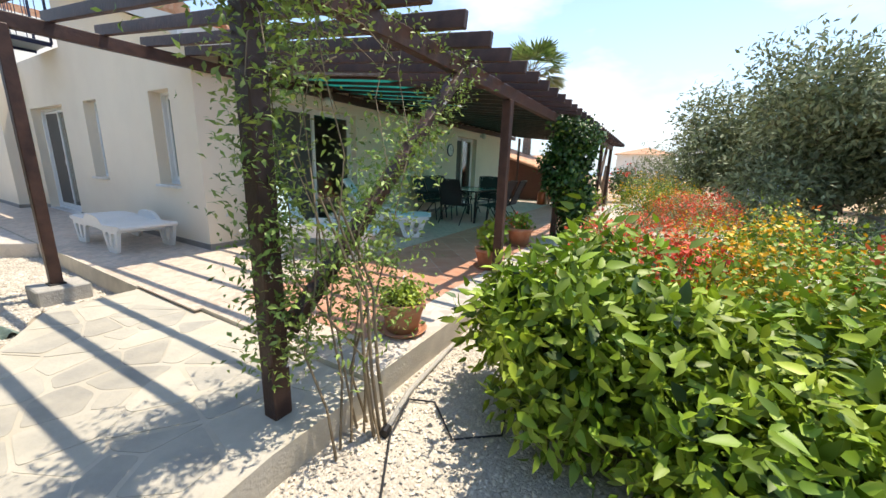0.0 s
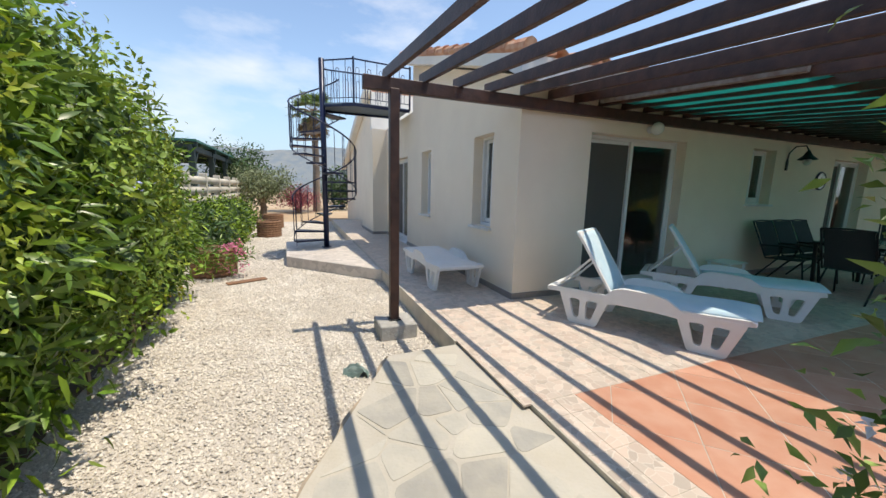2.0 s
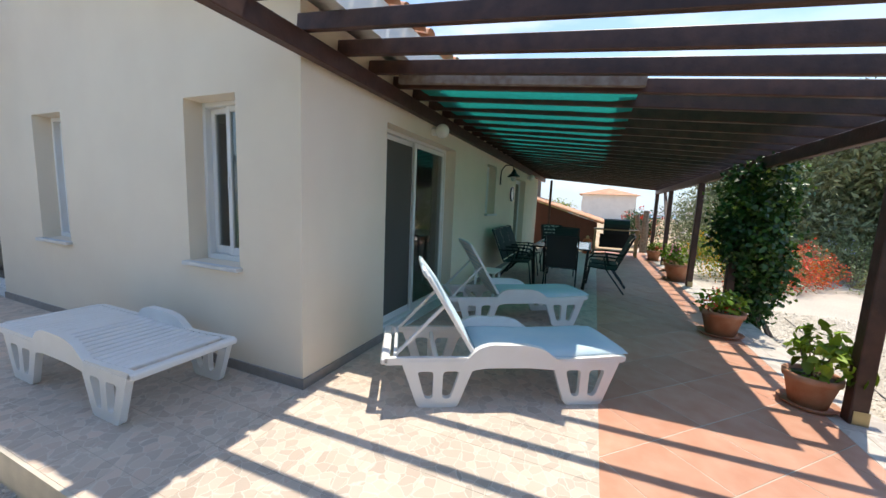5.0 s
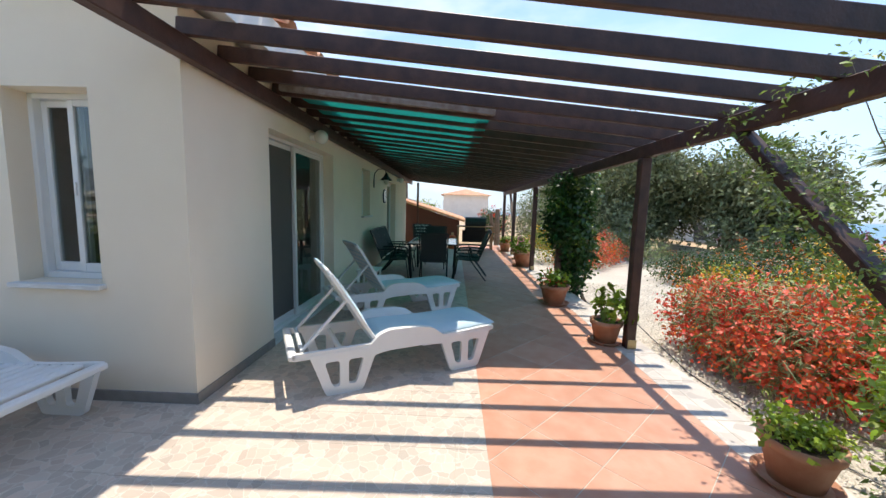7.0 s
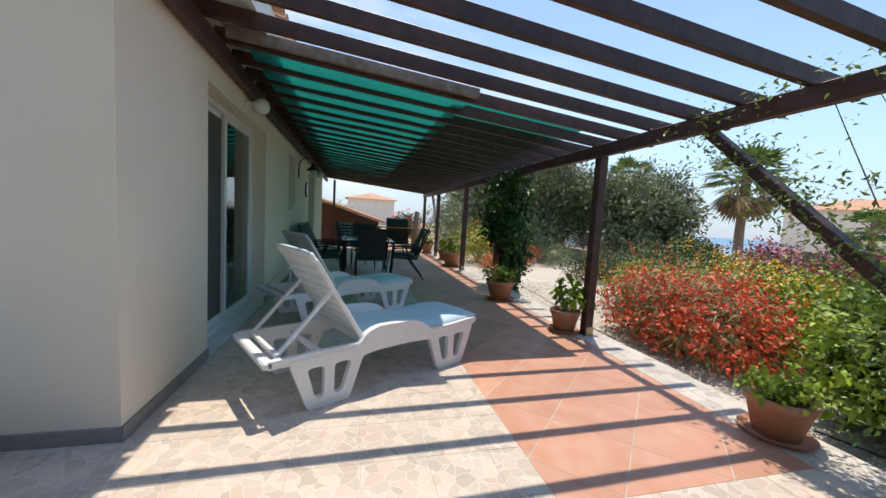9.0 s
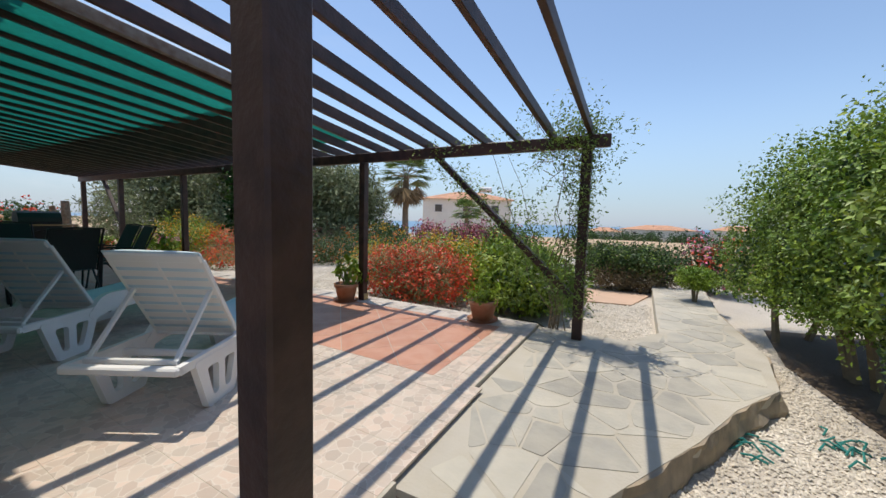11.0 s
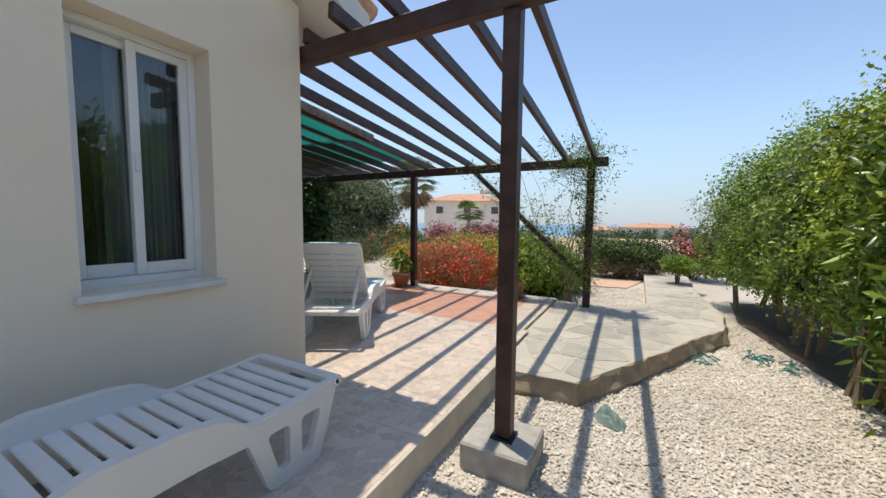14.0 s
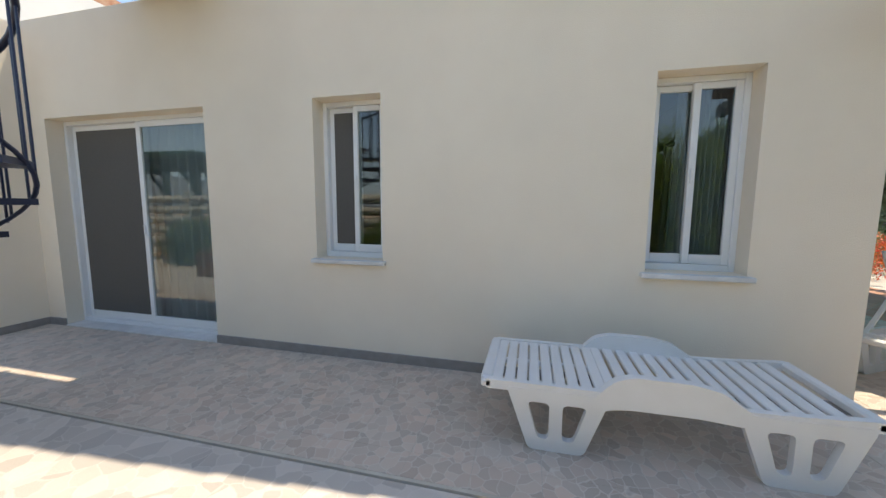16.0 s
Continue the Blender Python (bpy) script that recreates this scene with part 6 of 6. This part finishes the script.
# ---- gravel stones ----
def pebbles(name, rect, density, size, z, label, keep=None):
    x0, y0, x1, y1 = rect
    n = int((x1 - x0) * (y1 - y0) * density)
    c = np.stack([rng.uniform(x0, x1, n), rng.uniform(y0, y1, n), np.full(n, z) + rng.uniform(-0.004, 0.008, n)], axis=1)
    if keep is not None:
        c = c[keep(c[:, 0], c[:, 1])]
    n = len(c)
    s = size * rng.uniform(0.5, 1.3, (n, 1))
    a = rng.uniform(0, 2 * np.pi, n)
    ux, uy = np.stack([np.cos(a), np.sin(a), rng.normal(size=n) * 0.3], 1), np.stack([-np.sin(a), np.cos(a), rng.normal(size=n) * 0.3], 1)
    up = np.tile([0, 0, 1.0], (n, 1))
    j = lambda: rng.uniform(0.75, 1.25, (n, 1))
    v = np.stack([c + ux * s * j() * 0.62, c + uy * s * j() * 0.45, c - ux * s * j() * 0.62, c - uy * s * j() * 0.45, c + up * s * j() * 0.42 + ux * s * 0.1, c - up * s * 0.3], 1)
    o = np.arange(n)[:, None] * 6
    f = np.concatenate([o + np.array([[p, q, r]]) for p, q, r in ((0, 1, 4), (1, 2, 4), (2, 3, 4), (3, 0, 4))])
    ob = part(name, mesh_from(name, v.reshape(-1, 3), f, PEBBLE), PEBBLE)
    return tagged(ob, label, "gravel", kind="stuff")


def edge_line(y):
    return np.interp(y, [-9, -6, -4.2, -3.3, -2.75, -2.17, -1.55, -0.98, -0.9], [-3.3, -3.2, -3.3, -3.16, -2.8, -2.5, -2.15, -1.85, -1.2])


pebbles("gravel_stones", (-4.4, -5.5, -1.2, 3.0), 3300, 0.021, -0.212, "pale angular gravel stones beside the terrace", lambda x, y: (x < edge_line(y) + 0.02) & (x > np.interp(y, [-6, -4.6, -3.2, -1.8, -0.5, 1.7, 2.0], [-3.6, -3.5, -3.68, -3.92, -4.08, -4.12, -4.6]) + 0.05 * np.sin(9 * y)) & ~((x > -1.76) & (x < -1.32) & (y > -0.32) & (y < 0.12)))
pebbles("gravel_stones", (-4.2, 3.0, -1.2, 12.0), 700, 0.03, -0.212, "pale gravel stones along the house", lambda x, y: ~((x > -2.86) & (y < 6.02) & (x + 1.22 > -(y - 2.17) * 0.93)))
pebbles("gravel_stones", (-2.4, -7.0, 6.0, -3.93), 1900, 0.021, -0.212, "pale gravel stones between the garden shrubs", lambda x, y: (x > np.interp(y, [-7, -4.5, -3.98, -3.9], [-2.38, -2.37, -2.07, -1.8])) & (y < -3.97))


# ---- flagstones ----
FLAGS = [(-1.15, -0.96), (-1.84, -0.99), (-2.16, -1.55), (-2.52, -2.17), (-2.8, -2.75), (-3.16, -3.3), (-3.3, -4.2), (-3.2, -6.0), (-3.3, -8.2), (-2.42, -8.2), (-2.4, -4.5), (-2.1, -3.98), (-1.8, -3.945), (-1.14, -3.955)]


def inside(poly, x, y):
    hit = False
    for i in range(len(poly)):
        (x0, y0), (x1, y1) = poly[i - 1], poly[i]
        if (y0 > y) != (y1 > y) and x < (x1 - x0) * (y - y0) / (y1 - y0) + x0:
            hit = not hit
    return hit


path = tagged(part("pavement", prism(FLAGS, -0.45, -0.0345), MORTAR), "crazy paving of grey-beige flagstones set in mortar", kind="structure")
random.seed(21)
seeds = []
for i in range(-13, 15):
    for j in range(-5, 31):
        seeds.append((-2.2 + i * 0.29 + random.uniform(-0.26, 0.26), -0.8 - j * 0.27 + random.uniform(-0.24, 0.24)))
for (sx, sy) in seeds:
    if not inside(FLAGS, sx, sy):
        continue
    poly = [(sx - 1, sy - 1), (sx + 1, sy - 1), (sx + 1, sy + 1), (sx - 1, sy + 1)]
    for (qx, qy) in seeds:
        if (qx, qy) == (sx, sy) or abs(qx - sx) > 1.1 or abs(qy - sy) > 1.1:
            continue
        nx, ny = qx - sx, qy - sy
        mx, my = (qx + sx) / 2, (qy + sy) / 2
        ln = math.hypot(nx, ny)
        gap = 0.011 + 0.006 * math.sin(17 * (sx + qx) + 11 * (sy + qy))
        out = []
        for i, p in enumerate(poly):
            q = poly[(i + 1) % len(poly)]
            a = -((p[0] - mx) * nx + (p[1] - my) * ny) / ln - gap
            b = -((q[0] - mx) * nx + (q[1] - my) * ny) / ln - gap
            if a >= 0:
                out.append(p)
            if a * b < 0:
                t = a / (a - b)
                out.append((p[0] + t * (q[0] - p[0]), p[1] + t * (q[1] - p[1])))
        poly = out
        if len(poly) < 3:
            break
    if len(poly) < 3:
        continue
    # stones at the border are pulled back inside it
    poly = [p if inside(FLAGS, *p) else None for p in poly]
    if None in poly:
        poly = [p for p in poly if p]
        if len(poly) < 3:
            continue
    part("flagstone", prism(rounded(poly, 0.03, 2), -0.05, -0.0318 + random.uniform(-0.001, 0.0015), bevel=0.001), FLAG, path)

rim = bmesh.new()
pts = FLAGS[0:9]
ring = []
for a, b in zip(pts, pts[1:]):
    n = max(2, int(math.hypot(b[0] - a[0], b[1] - a[1]) / 0.06))
    for k in range(n):
        ring.append((a[0] + (b[0] - a[0]) * k / n, a[1] + (b[1] - a[1]) * k / n))
rows = []
for j in range(5):
    z = -0.30 + 0.262 * j / 4
    row = []
    for (x, y) in ring:
        d = 0.015 + 0.05 * noise.noise((x * 5, y * 5, z * 9)) + (0.02 if j < 3 else 0.0)
        row.append(rim.verts.new((x - d * 0.8, y + d * 0.6, z)))
    rows.append(row)
inner = [rim.verts.new((x + 0.05, y - 0.04, -0.038)) for x, y in ring]
rows.append(inner)
for r0, r1 in zip(rows, rows[1:]):
    for k in range(len(ring) - 1):
        rim.faces.new((r0[k], r1[k], r1[k + 1], r0[k + 1]))
part("stone_edge", rim, ROUGH_STONE, path, "rough brown stone edge of the paving")


# ---- terrace tiles ----
floor = bpy.data.objects["floor_terrace"]


def lay(name, rect, size, angle, mat, limit, gap=0.003, shift=(0.0, 0.0), top=0.0):
    """Square tiles over a rectangle; whole tiles share one mesh. Past the limit they are joined."""
    x0, y0, x1, y1 = rect
    c, s = math.cos(radians(angle)), math.sin(radians(angle))
    h = size / 2 - gap / 2
    whole = None
    rest = bmesh.new()
    count = 0
    reach = int((abs(x1 - x0) + abs(y1 - y0)) / size) + 3
    cells = []
    for i in range(-reach, reach):
        for j in range(-reach, reach):
            u, v = i * size + shift[0], j * size + shift[1]
            cells.append((x0 + c * u - s * v, y1 + s * u + c * v))
    cells.sort(key=lambda p: math.hypot(p[0] + 0.8, p[1] + 1.8))
    for (cx, cy) in cells:
        if not (x0 - size < cx < x1 + size and y0 - size < cy < y1 + size):
            continue
        sq = [(cx + c * a - s * b, cy + s * a + c * b) for a, b in ((-h, -h), (h, -h), (h, h), (-h, h))]
        poly = clip(sq, x0, y0, x1, y1)
        if len(poly) < 3:
            continue
        area = abs(sum(poly[k - 1][0] * poly[k][1] - poly[k][0] * poly[k - 1][1] for k in range(len(poly)))) / 2
        if area < 0.0015:
            continue
        full = len(poly) == 4 and abs(area - 4 * h * h) < 1e-6
        if count >= limit:
            prism(poly, top - 0.014, top, rest)
            continue
        count += 1
        if full:
            if whole is None:
                whole = finish(prism([(x - cx, y - cy) for x, y in sq], -0.014, 0.0, bevel=0.0015), name, mat)
            o = part(name, whole, mat, floor)
            o.location = (cx, cy, top)
        else:
            part(name, prism(poly, top - 0.014, top), mat, floor)
    if len(rest.verts):
        tagged(part(name + "_rest", rest, mat, floor, "further tiles of the same kind"), kind="stuff")
    else:
        rest.free()


lay("tile", (-1.195, -2.035, 12.18, -0.016), 0.333, 0, TILE, 150)
lay("tile", (-1.195, -0.012, -0.016, 12.4), 0.333, 0, TILE, 100, shift=(0.01, 0.0))
lay("tile", (-1.125, -3.57, -0.785, -2.04), 0.333, 0, TILE, 30)
lay("red_tile", (-0.78, -3.57, 12.18, -2.04), 0.46, 45, RED_TILE, 120, 0.006)
lay("kerb_tile", (-1.125, -3.935, 12.18, -3.575), 0.6, 0, KERB_TILE, 40, 0.005, shift=(0.3, 0.18))
